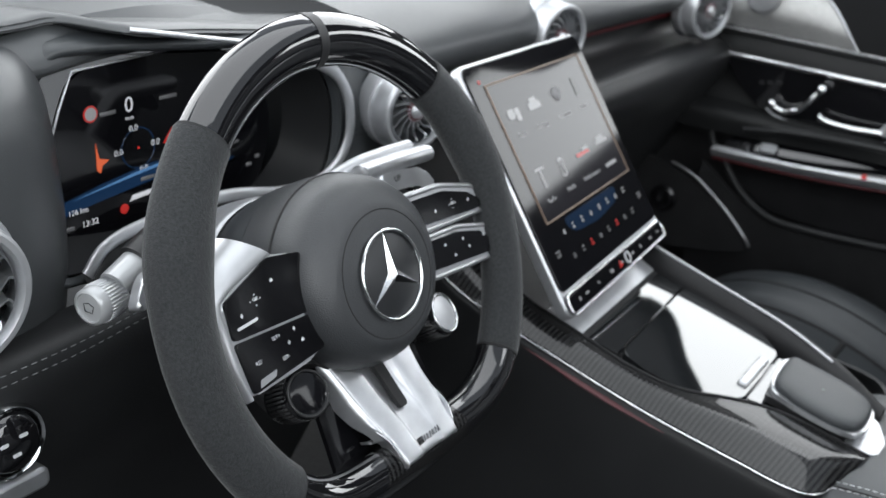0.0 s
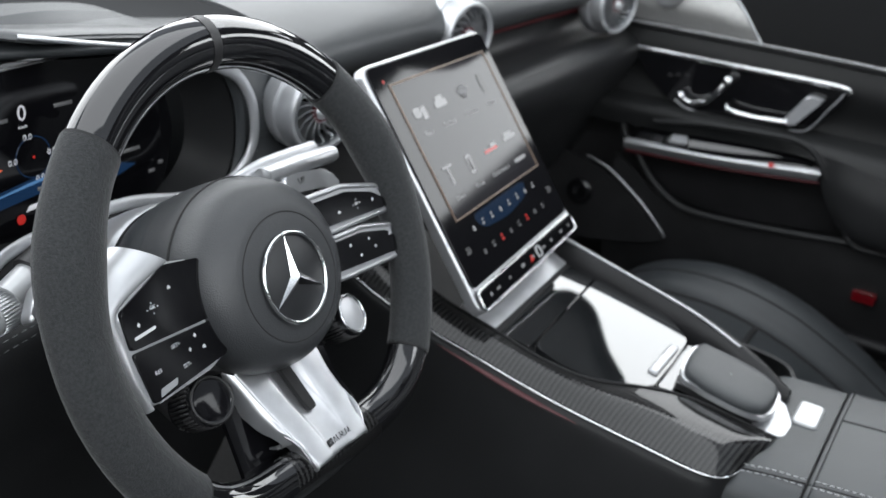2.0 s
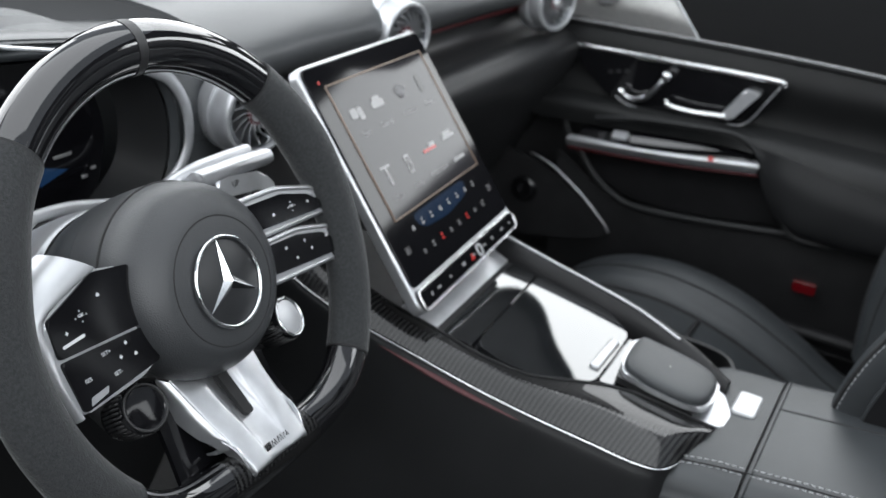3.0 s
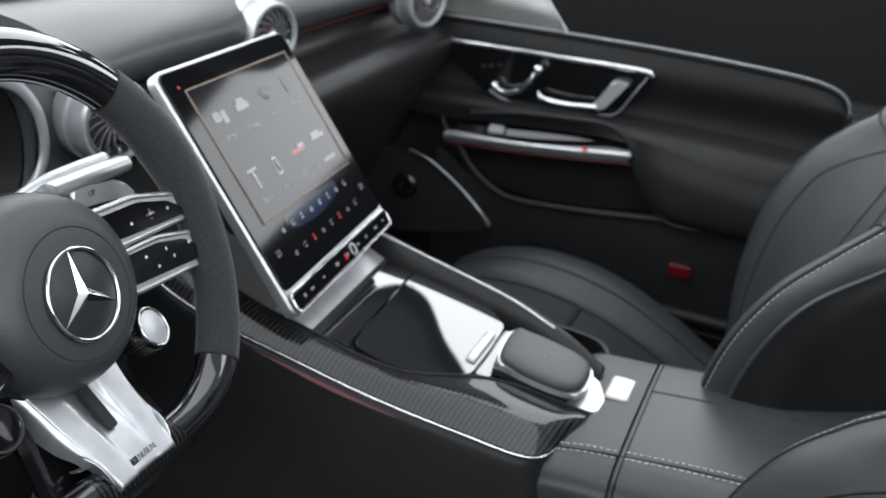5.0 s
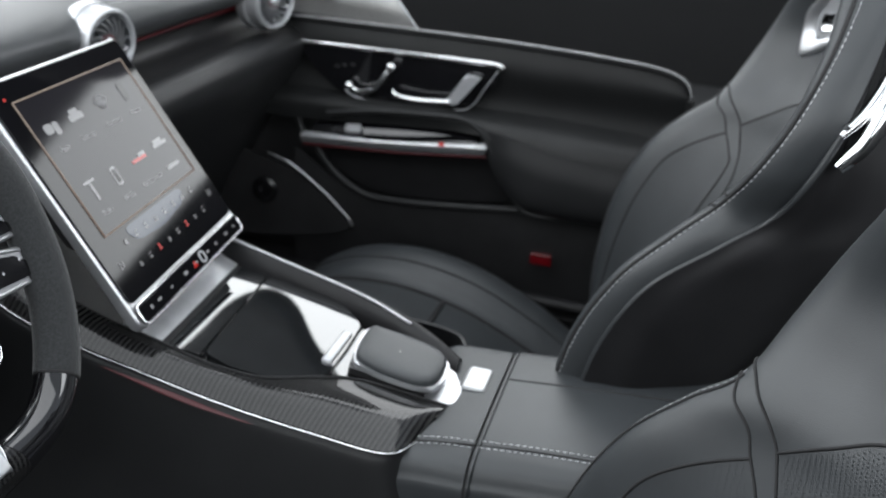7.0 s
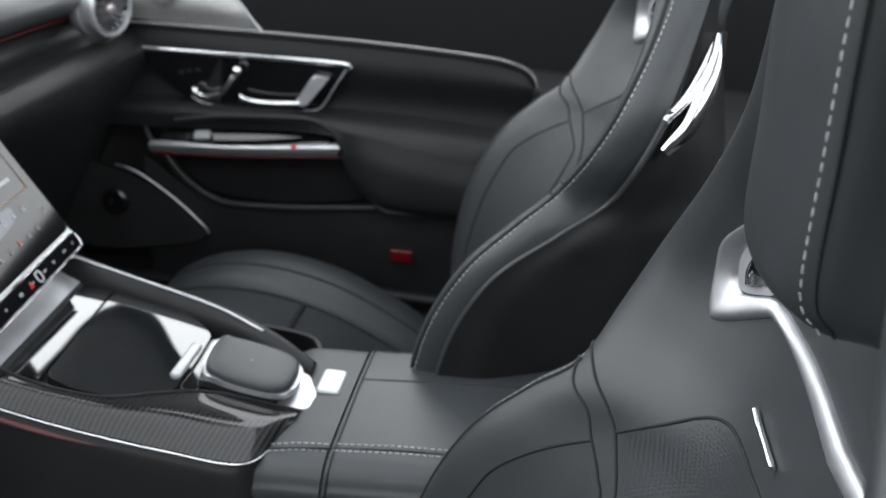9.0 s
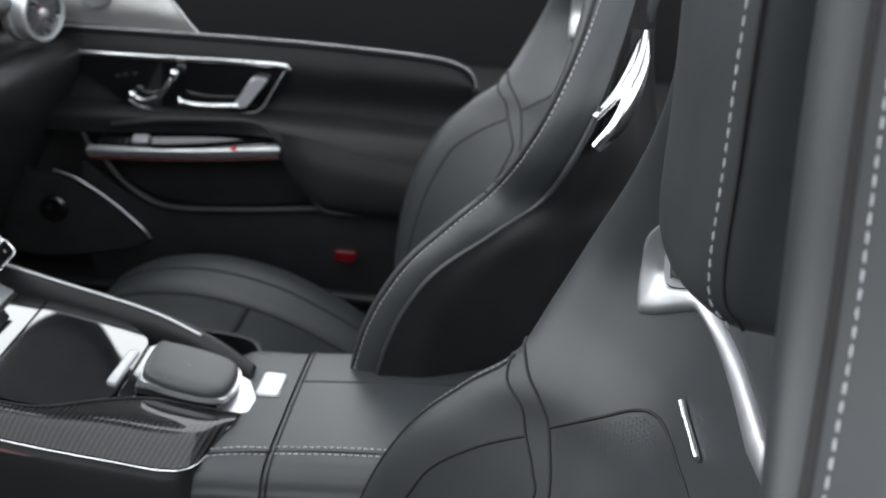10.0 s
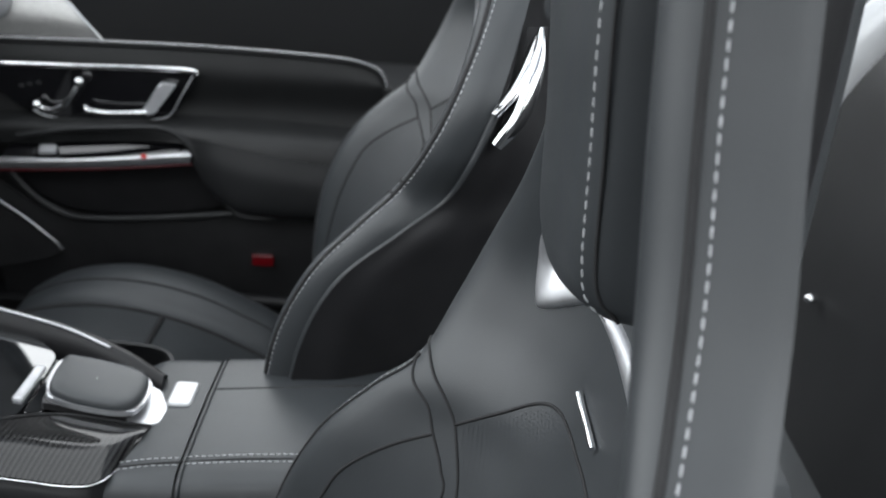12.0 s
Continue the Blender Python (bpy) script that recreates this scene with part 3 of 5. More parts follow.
for k in range(8):
    for y, mt in ((-0.054, GLOW_GREY), (-0.078, GLOW_RED if k in (2, 5) else GLOW_DIM)):
        x = -0.066 + 0.019 * k
        bits = [prism(rrect(0.004, 0.0022, 0.0006, 3, x, y - 0.001), 0.0027, 0.0031, SM)]
        if k % 3 == 0:
            bits.append(prism([(x - 0.0028, y + 0.0006), (x + 0.0028, y + 0.0006), (x, y + 0.003)], 0.0027, 0.0031, SM))
        elif k % 3 == 1:
            bits.append(tube([SM @ V(x - 0.0025, y + 0.002, 0.0029), SM @ V(x + 0.0025, y + 0.0035, 0.0029)], 0.0005, 4))
        else:
            bits.append(prism(circle(0.0015, 10, x, y + 0.0028), 0.0027, 0.0031, SM))
        part("icon", join(*bits), mt, sglass)
for x in (-0.09, 0.094):
    lettering("21", 0.009, SM @ Matrix.Translation((x, -0.068, 0.0028)), GLOW_GREY, sglass)
part("alert_dot", prism(circle(0.0018, 10, -0.093, 0.104), 0.0023, 0.0028, SM), GLOW_RED, sglass)
strip = part("key_strip", prism(rrect(SW - 0.012, 0.016, 0.004, cy=-0.1125), 0.0003, 0.004, SM, 0.001), GLASS_BLACK, disp, "black key strip")
part("strip_edge", tube([SM @ V(x, y, 0.0035) for x, y in rrect(SW - 0.009, 0.019, 0.006, 6, 0, -0.1125)], 0.0014, 6, True), CHROME, disp)
for k, x in enumerate((-0.09, -0.075, -0.05, -0.02, 0.005, 0.03, 0.05, 0.075, 0.095)):
    part("key_mark", prism(rrect(0.0035 + 0.003 * (k % 2), 0.0022 + 0.0012 * (k % 3 == 0), 0.0006, 3, x, -0.1125), 0.0041, 0.0044, SM), GLOW_GREY, strip)
part("power_key", tube([SM @ V(x, y, 0.0043) for x, y in rrect(0.009, 0.011, 0.004, 6, 0.018, -0.1125)], 0.0008, 5, True), PRINT, strip)
part("hazard_key", prism([(-0.004, -0.116), (0.004, -0.116), (0, -0.109)], 0.0044, 0.0047, SM), GLOW_RED, strip)

# the face is not quite square: its lower edge rises towards the passenger
for ob in disp.children_recursive:
    for v in ob.data.vertices:
        x, y = v.co.x / 0.114, v.co.y / 0.124
        v.co.x += 0.0025 + 0.0020 * x + 0.002 * y
        v.co.y += 0.0078 * x * (0.5 - 0.5 * y) - 0.002 * (1 - y) * 0.5 + 0.0008 * (1 + y) * x

# ---- steering wheel: local x to the passenger, y up the wheel, z to the driver ----
WM = basis((0.111, -0.368, 0.848), (0, 1, 0), (-math.sin(radians(24.3)), 0, math.cos(radians(24.3))))
wheel = thing("steering_wheel", (0, 0, 0), "flat-bottomed sports steering wheel in suede, black lacquer and silver", "steering wheel", m=WM.copy())


def W(x, y, z=0.0):
    return WM @ V(x, y, z)


def rim_rad(a):
    c = -math.cos(a)
    flat = 0.1365 / c if c > 0.2 else 9.0
    return (0.1665 ** -14 + flat ** -14) ** (-1 / 14)


def rim_piece(a0, a1, w, h, n=40, seg=20, ends=True):
    rings = []
    for i in range(n + 1):
        a = radians(a0 + (a1 - a0) * i / n)
        q = rim_rad(a)
        c = V(q * math.sin(a), q * math.cos(a), 0)
        e = V(math.sin(a), math.cos(a), 0)
        deg = (a0 + (a1 - a0) * i / n) % 360
        bump = 0.0022 * math.exp(-((min(abs(deg - 68), abs(deg - 292)) / 12.0) ** 2))
        rings.append([WM @ (c + e * (w + bump) * math.cos(t) * (1 + 0.06 * math.cos(2 * t)) + V(0, 0, (h + bump) * math.sin(t))) for t in [2 * math.pi * k / seg for k in range(seg)]])
    bm = bmesh.new()
    vs = sheet(bm, rings, True)
    if ends:
        bm.faces.new(vs[0]), bm.faces.new(vs[-1])
    bmesh.ops.recalc_face_normals(bm, faces=bm.faces)
    return bm


part("rim_top", rim_piece(-43, -1.4, 0.0178, 0.0155), GLOSS, wheel, "black lacquer upper rim")
part("rim_top", rim_piece(1.4, 43, 0.0178, 0.0155), GLOSS, wheel, "black lacquer upper rim")
part("centre_mark", rim_piece(-1.4, 1.4, 0.0183, 0.016, 4), PLASTIC, wheel, "dark centre marker band")
part("grip", rim_piece(43.6, 130, 0.0192, 0.0165, 60), SUEDE, wheel, "dark suede grip")
part("grip", rim_piece(-130, -43.6, 0.0192, 0.0165, 60), SUEDE, wheel, "dark suede grip")
part("rim_bottom", rim_piece(130.6, 160, 0.0175, 0.0155, 24), GLOSS, wheel, "black lacquer lower rim")
part("rim_bottom", rim_piece(200, 229.4, 0.0175, 0.0155, 24), GLOSS, wheel, "black lacquer lower rim")
part("rim_base", rim_piece(160, 200, 0.0172, 0.0152, 24), CARBON, wheel, "carbon weave rim base")
for a in (43.3, -43.3, 130.3, -130.3):
    part("joint", rim_piece(a - 0.35, a + 0.35, 0.0186, 0.0160, 2), SEAM, wheel)
for s in (1, -1):
    pts = []
    for i in range(60):
        a = radians(s * (46 + 82 * i / 59))
        q = rim_rad(a) - 0.0185
        pts.append(W(q * math.sin(a), q * math.cos(a), 0.004))
    part("stitching", stitches(pts, 0.004, 0.002, 0.0006), LEATHER_D, wheel)


def hub_rows(levels, n=12):
    return [[W(sx * math.cos(2 * math.pi * k / n), cy + sy * math.sin(2 * math.pi * k / n), z) for k in range(n)] for sx, sy, cy, z in levels]


part("airbag_cover", loft(hub_rows([(0.072, 0.068, 0.004, -0.055), (0.0745, 0.0705, 0.004, -0.03), (0.0735, 0.0695, 0.003, -0.008), (0.067, 0.063, 0.002, 0.008), (0.055, 0.052, 0.0, 0.0165), (0.046, 0.044, -0.001, 0.0185), (0.030, 0.030, -0.002, 0.0195), (0.001, 0.001, -0.002, 0.0195)]), 40, 64, True), HUB_LEATHER, wheel, "domed grey leather airbag cover")
part("cover_gap", tube([W(0.0747 * math.cos(a), 0.0035 + 0.0707 * math.sin(a), -0.022) for a in [2 * math.pi * k / 72 for k in range(72)]], 0.0011, 6, True), SEAM, wheel)
part("cover_crease", tube([W(0.0475 * math.cos(a), -0.001 + 0.0455 * math.sin(a), 0.0182) for a in [2 * math.pi * k / 64 for k in range(64)]], 0.0006, 5, True), SEAM, wheel)
EM = WM @ Matrix.Translation((0, -0.002, 0.0195))
emblem = part("emblem", lathe([(0.0, 0.0022), (0.029, 0.0022), (0.0305, 0.001), (0.031, -0.002)], 48, EM), EMBLEM, wheel, "round black emblem plate")
part("emblem_ring", tube([EM @ V(0.0315 * math.cos(a), 0.0315 * math.sin(a), 0.0025) for a in [2 * math.pi * k / 64 for k in range(64)]], 0.0017, 8, True), CHROME, emblem, "chrome ring")
star = bmesh.new()
top = star.verts.new(EM @ V(0, 0, 0.0062))
tips = []
for k in range(6):
    a = math.pi / 2 + k * math.pi / 3
    q = 0.0300 if k % 2 == 0 else 0.0052
    tips.append(star.verts.new(EM @ V(q * math.cos(a), q * math.sin(a), 0.0026)))
for k in range(6):
    star.faces.new((top, tips[k], tips[(k + 1) % 6]))
part("star", star, CHROME, emblem, "faceted three-armed chrome shape", 5)

# twin spokes with key fields
def spoke(nm, label, edge, fields, z, rad=0.006, lean=0.0, edged=True):
    m = WM @ Matrix.Translation((0, 0, z)) @ Matrix.Rotation(lean, 4, "Y")
    sp = part(nm, prism(roundpoly(edge, rad), -0.009, 0.0, m, 0.0022, 3), SATIN, wheel, label)
    if edged:
        part("spoke_edge", tube([m @ V(x, y, -0.0012) for x, y in roundpoly(edge, rad)], 0.0023, 8, True, up=V(1, 0, 0.4)), SILVER, sp, "bright rounded edge")
    out = []
    for f in fields:
        out.append(part("key_field", prism(roundpoly(f, 0.003), -0.002, 0.0022, m, 0.0012), KEY_BLACK, sp, "glossy black key field"))
    return m, out


def key_mark(m, x, y, parent, kind=0):
    flat = lambda pts: prism([(x + a * 0.58, y + b * 0.58) for a, b in pts], 0.0022, 0.0025, m)
    bits = [flat(rrect(0.0042, 0.0014, 0.0005, 3))]
    if kind == 0:
        bits.append(flat([(-0.0026, 0.001), (0.0026, 0.001), (0, 0.0036)]))
    elif kind == 1:
        bits.append(flat(rrect(0.0012, 0.005, 0.0004, 3)))
    elif kind == 2:
        bits += [flat([(dx - 0.001, dy - 0.0008), (dx + 0.001, dy - 0.0008), (dx, dy + 0.001)]) for dx, dy in ((-0.0075, 0), (0.0075, 0), (0, 0.006), (0, -0.006))]
    part("key_mark", join(*bits), PRINT, parent)


mL, (f1, f2) = spoke("spoke", "satin silver spoke with key fields", [(-0.0905, 0.0415), (-0.066, 0.036), (-0.062, -0.030), (-0.076, -0.036), (-0.1315, -0.0395), (-0.1375, -0.03), (-0.1380, 0.0), (-0.1365, 0.0240), (-0.112, 0.0345)],
                     [[(-0.1345, 0.0235), (-0.091, 0.0400), (-0.061, 0.035), (-0.061, -0.0045), (-0.1350, -0.0010)], [(-0.1350, -0.0030), (-0.061, -0.0065), (-0.061, -0.031), (-0.1305, -0.0375)]], 0.0, edged=False)
flank_in = [(-0.086, 0.0405), (-0.112, 0.0335), (-0.1355, 0.0238), (-0.1365, 0.004), (-0.1365, -0.018), (-0.1315, -0.0395)]
flank_out = [(-0.110, 0.0600), (-0.134, 0.0490), (-0.152, 0.0290), (-0.1475, 0.004), (-0.1440, -0.018), (-0.1375, -0.0425)]
flank = []
for g, dz in ((0.0, -0.004), (0.04, 0.0012), (0.35, 0.0012), (0.7, -0.0035), (0.93, -0.011), (1.0, -0.018)):
    flank.append([W(x0 + (x1 - x0) * g, y0 + (y1 - y0) * g, dz) for (x0, y0), (x1, y1) in zip(flank_in, flank_out)])
part("spoke_flank", loft(flank, 20, 40, thick=0.002), SATIN, wheel, "bright satin silver spoke flank")
key_mark(mL, -0.110, 0.018, f1, 2), key_mark(mL, -0.093, 0.025, f1), key_mark(mL, -0.124, 0.012, f1, 1)
lettering("OK", 0.0034, mL @ Matrix.Translation((-0.110, 0.0185, 0.0026)), PRINT, f1)
part("key_mark", prism(roundpoly([(-0.130, 0.004), (-0.112, 0.0055), (-0.112, 0.0075), (-0.130, 0.006)], 0.001), 0.0022, 0.0025, mL), PRINT, f1)
for txt, x, y in (("SET+", -0.102, -0.010), ("RES", -0.121, -0.020), ("SET-", -0.098, -0.025)):
    lettering(txt, 0.0036, mL @ Matrix.Translation((x, y, 0.0026)), PRINT, f2)
key_mark(mL, -0.085, -0.010, f2, 1), key_mark(mL, -0.080, -0.020, f2), key_mark(mL, -0.092, -0.017, f2, 1)
part("key_mark", prism(roundpoly([(-0.125, -0.0355), (-0.110, -0.033), (-0.108, -0.029), (-0.123, -0.0305)], 0.001), 0.0022, 0.0025, mL), SATIN, f2)
mR, (f3,) = spoke("spoke", "satin silver upper spoke with a key field", [(0.040, 0.042), (0.10, 0.0395), (0.142, 0.029), (0.170, 0.011), (0.166, 0.006), (0.150, 0.0075), (0.060, 0.011)], [[(0.044, 0.0375), (0.10, 0.0350), (0.132, 0.0262), (0.153, 0.0125), (0.142, 0.0105), (0.062, 0.0162)]], 0.002)
key_mark(mR, 0.086, 0.0215, f3), key_mark(mR, 0.109, 0.0225, f3, 2), key_mark(mR, 0.130, 0.0205, f3, 1)
lettering("OK", 0.0034, mR @ Matrix.Translation((0.109, 0.0228, 0.0026)), PRINT, f3)
mR, (f4,) = spoke("spoke", "satin silver lower spoke with a key field", [(0.050, 0.006), (0.11, 0.0035), (0.150, -0.006), (0.178, -0.027), (0.174, -0.0325), (0.150, -0.0315), (0.070, -0.0265), (0.050, -0.02)], [[(0.055, 0.0030), (0.105, 0.0004), (0.136, -0.0070), (0.160, -0.0258), (0.145, -0.0270), (0.060, -0.0195)]], 0.002)
for k, (x, y) in enumerate(((0.088, -0.006), (0.098, -0.017), (0.112, -0.007), (0.118, -0.015), (0.140, -0.012), (0.148, -0.021))):
    key_mark(mR, x, y, f4, (0, 0, 1, 1, 0, 1)[k])
for s in (1, -1):
    km = WM @ Matrix.Translation((s * 0.079, -0.0595, -0.014)) @ Matrix.Rotation(radians(-14), 4, "X") @ Matrix.Rotation(s * radians(8), 4, "Y")
    kn = part("drive_dial", lathe([(0.0135, -0.024), (0.0165, -0.022), (0.0172, -0.004), (0.0168, 0.005), (0.0155, 0.008), (0.0135, 0.0075), (0.0, 0.0075)], 40, km), GLOSS, wheel, "glossy black round drive dial")
    part("dial_ring", tube([km @ V(0.0155 * math.cos(a), 0.0155 * math.sin(a), 0.008) for a in [2 * math.pi * k / 40 for k in range(40)]], 0.0011, 6, True), CHROME if s > 0 else PLASTIC, kn)
    for k in range(36):
        a = 2 * math.pi * k / 36
        part("knurl", tube([km @ V(0.0167 * math.cos(a), 0.0167 * math.sin(a), -0.018), km @ V(0.0173 * math.cos(a), 0.0173 * math.sin(a), 0.003)], 0.0008, 5), PLASTIC, kn)
    # pale satin on the passenger side imitates a soft box mirrored in the glass
    part("dial_glass", lathe([(0.0, 0.0088), (0.010, 0.0086), (0.0138, 0.0078)], 32, km), SATIN if s > 0 else KEY_BLACK, kn, "smooth dial face")
    part("dial_mount", tube([km @ V(0, 0, -0.02), km @ V(-s * 0.01, 0.015, -0.05)], 0.016, 14), PLASTIC, wheel)


# lower silver spoke with its slot
def plate_z(y):
    return -0.017 + (-0.065 - y) * 0.47 + 0.004 * max(0.0, min(1.0, (-0.085 - y) / 0.03))


rows = [[W(x * w, y + (0.004 + 0.016 * max(0.0, min(1.0, (-0.100 - y) / 0.03)) if abs(x) > 1.1 else 0), plate_z(y) + dz * (max(0.0, min(1.0, (y + 0.112) / 0.02)) if abs(x) < 0.3 else 1.0)) for x, dz in ((-1.24, -0.020), (-1.12, -0.007), (-1, -0.0005), (-0.92, 0.0012), (-0.45, 0.0012), (-0.27, -0.004), (0.27, -0.004), (0.45, 0.0012), (0.92, 0.0012), (1, -0.0005), (1.12, -0.007), (1.24, -0.020))]
        for y, w in ((-0.044, 0.044), (-0.065, 0.0405), (-0.085, 0.037), (-0.105, 0.034), (-0.122, 0.0315), (-0.1315, 0.0305))]
rows = rows[:-1] + [rows[-1], [p + W(0, -0.003, -0.003) - W(0, 0, 0) for p in rows[-1]], [p + W(0, -0.0035, -0.012) - W(0, 0, 0) for p in rows[-1]]]
low = part("lower_spoke_plate", loft(rows, 40, 60, thick=0.002), SILVER, wheel, "satin silver lower spoke", 60)
# solid near-black inlay gives the open slot its shade
part("slot", prism(roundpoly([(-0.0070, -0.046), (0.0036, -0.046), (0.0030, -0.106), (-0.0056, -0.106)], 0.003), 0, 0.0046, WM @ Matrix.Translation((0, -0.065, plate_z(-0.065) - 0.0014)) @ Matrix.Rotation(radians(-25.2), 4, "X") @ Matrix.Translation((0, 0.065, 0)), 0.0004), SEAM, low, "dark inlay for the shade in the slot")
BM = WM @ Matrix.Translation((0.001, -0.124, plate_z(-0.124) + 0.0014)) @ Matrix.Rotation(radians(-25.2), 4, "X") @ Matrix.Scale(0.85, 4)
for x in (-0.0155, -0.0137, -0.0119, -0.0101):
    part("badge_bar", prism([(x, -0.003), (x + 0.0011, -0.003), (x + 0.0022, 0.003), (x + 0.0011, 0.003)], 0.0, 0.0005, BM), SEAM, low)
for x in (-0.004, 0.004, 0.012):
    part("badge_mark", tube([BM @ V(px + x, py, 0.0004) for px, py in ((-0.003, -0.0026), (-0.0012, 0.0026), (0.0005, -0.0022), (0.0022, 0.0026), (0.0028, -0.0026))], 0.00035, 4, up=V(1, 0, 0.4)), SEAM, low)
part("spoke_web", loft([[W(x, y, z) for x, y, z in r] for r in ([(-0.06, -0.03, -0.03), (0.0, -0.03, -0.03), (0.06, -0.03, -0.03)], [(-0.06, -0.09, -0.024), (0, -0.09, -0.024), (0.06, -0.09, -0.024)], [(-0.07, -0.14, -0.01), (0, -0.14, -0.01), (0.07, -0.14, -0.01)])], 10, 10, thick=0.004), KEY_BLACK, wheel)
part("hub_base", loft(hub_rows([(0.10, 0.05, -0.005, -0.02), (0.10, 0.055, -0.005, -0.035), (0.075, 0.06, 0.0, -0.06)]), 8, 48, True, caps=True), PLASTIC, wheel)
# shift paddles
for s in (1, -1):
    pd = part("shift_paddle", prism(roundpoly([(s * 0.090, 0.055), (s * 0.10, 0.0565), (s * 0.148, 0.050), (s * 0.162, 0.030), (s * 0.150, 0.028), (s * 0.138, 0.036), (s * 0.093, 0.041)], 0.007), -0.056, -0.046, WM, 0.003, 3), SILVER, wheel, "silver shift paddle")
    lettering("UP" if s > 0 else "DOWN", 0.007, WM @ Matrix.Translation((s * 0.112, 0.048, -0.0458)), SEAM, pd)

# ---- steering column and its stalks ----
column = thing("steering_column", (0.0, -0.368, 0.80), "grey leather steering column shroud", "steering column")
part("shroud", loft(hub_rows([(0.0715, 0.0675, 0.004, -0.056), (0.071, 0.0655, 0.003, -0.075), (0.069, 0.062, 0.001, -0.092)]), 10, 48, True, caps=True), LEATHER, column, "smooth grey shroud")
part("shroud_collar", loft(hub_rows([(0.070, 0.063, 0.001, -0.093), (0.074, 0.066, 0.0, -0.100), (0.076, 0.066, -0.002, -0.13), (0.08, 0.062, -0.01, -0.19)]), 14, 48, True, caps=True), SATIN, column, "pale grey collar")
part("shroud_seam", tube([p for p in cr(hub_rows([(0.0695, 0.0625, 0.001, -0.0925)])[0], 60, True)], 0.0008, 5, True), SEAM, column)


ts = thing("turn_signal_stalk", (0.02, -0.47, 0.85), "silver turn signal stalk with a knurled round end", "control stalk")
TA, TB = V(0.0, -0.455, 0.868), V(0.012, -0.528, 0.842)
way = (TB - TA).normalized()
tm = basis(TB, way.cross(V(0, 0, 1)), V(0, 0, 1))
if (tm.to_3x3() @ V(0, 0, 1)).dot(way) < 0:
    tm = tm @ Matrix.Rotation(math.pi, 4, "X")
part("lever", tube([TA + (TB - TA) * f - way * 0.0 for f in (-0.5, 0.0, 0.35, 0.72)], 0.0108, 20, r2=0.0095), WHITE_BTN, ts, "pale stalk body")
part("stalk_collar", tube([TA + (TB - TA) * f + V(0, 0, 0.004) for f in (-0.4, 0.1, 0.45)], 0.0115, 20, r2=0.0095), PLASTIC, ts, "dark collar")
part("end_cap", lathe([(0.0105, -0.024), (0.0128, -0.021), (0.0132, -0.004), (0.0124, 0.002), (0.0102, 0.003), (0.0098, 0.0015), (0.0, 0.002)], 40, tm), WHITE_BTN, ts, "pale silver knurled end")
for k in range(36):
    a = 2 * math.pi * k / 36
    part("knurl", tube([tm @ V(0.0130 * math.cos(a), 0.0130 * math.sin(a), -0.019), tm @ V(0.0134 * math.cos(a), 0.0134 * math.sin(a), -0.005)], 0.0006, 4), SILVER, ts)
part("end_symbol", tube([tm @ V(x, y, 0.0027) for x, y in ((-0.004, -0.002), (0.0, -0.0035), (0.004, -0.002), (0.003, 0.003), (-0.003, 0.003), (-0.004, -0.002))], 0.0003, 4), SEAM, ts)
gs = thing("gear_selector_stalk", (0.02, -0.25, 0.87), "flat satin silver gear selector stalk behind the wheel", "control stalk")
def lever_row(x, y, k=1.0):
    return [W(x, y + 0.0065 * k, -0.056), W(x, y + 0.003, -0.046), W(x, y - 0.006 * k, -0.046), W(x, y - 0.008 * k, -0.058), W(x, y, -0.066)]


part("lever", loft([lever_row(0.078, 0.0615, 0.8), lever_row(0.082, 0.0615), lever_row(0.12, 0.061), lever_row(0.160, 0.0595), lever_row(0.166, 0.0595, 0.85)], 20, 30, True, caps=True), SILVER, gs)
part("lever_arm", tube(cr([W(0.03, 0.035, -0.10), W(0.055, 0.055, -0.085), W(0.085, 0.0665, -0.068), W(0.12, 0.068, -0.066), W(0.160, 0.067, -0.066)], 20), 0.006, 12), SATIN, gs, "satin arm of the stalk")
lsw = thing("light_switch", (0.0, -0.58, 0.765), "round black light switch with a silver ring", "switch")
lm = basis((-0.008, -0.583, 0.757), (0, 1, 0), (-0.1, 0, 1))
part("bezel", lathe([(0.024, -0.01), (0.0265, 0.004), (0.025, 0.008), (0.0225, 0.007), (0.022, 0.0)], 40, lm), CHROME, lsw, "chrome ring")
part("dial", lathe([(0.022, 0.0), (0.0215, 0.006), (0.017, 0.012), (0.0, 0.013)], 40, lm), GLOSS, lsw)
for x, y in ((-0.008, 0.004), (0.006, 0.006), (0.0, -0.006)):
    part("switch_mark", prism(rrect(0.006, 0.0025, 0.0008, 3, x, y), 0.0128, 0.0133, lm), PRINT, lsw)
part("press_key", prism(rrect(0.05, 0.016, 0.006, cy=-0.036), -0.004, 0.008, lm, 0.003), SILVER, lsw, "silver rocker key")

# ---- centre console ----
console = thing("centre_console", (0.25, 0, 0.3), "dark centre console with carbon rails and a lacquer lid", "console")


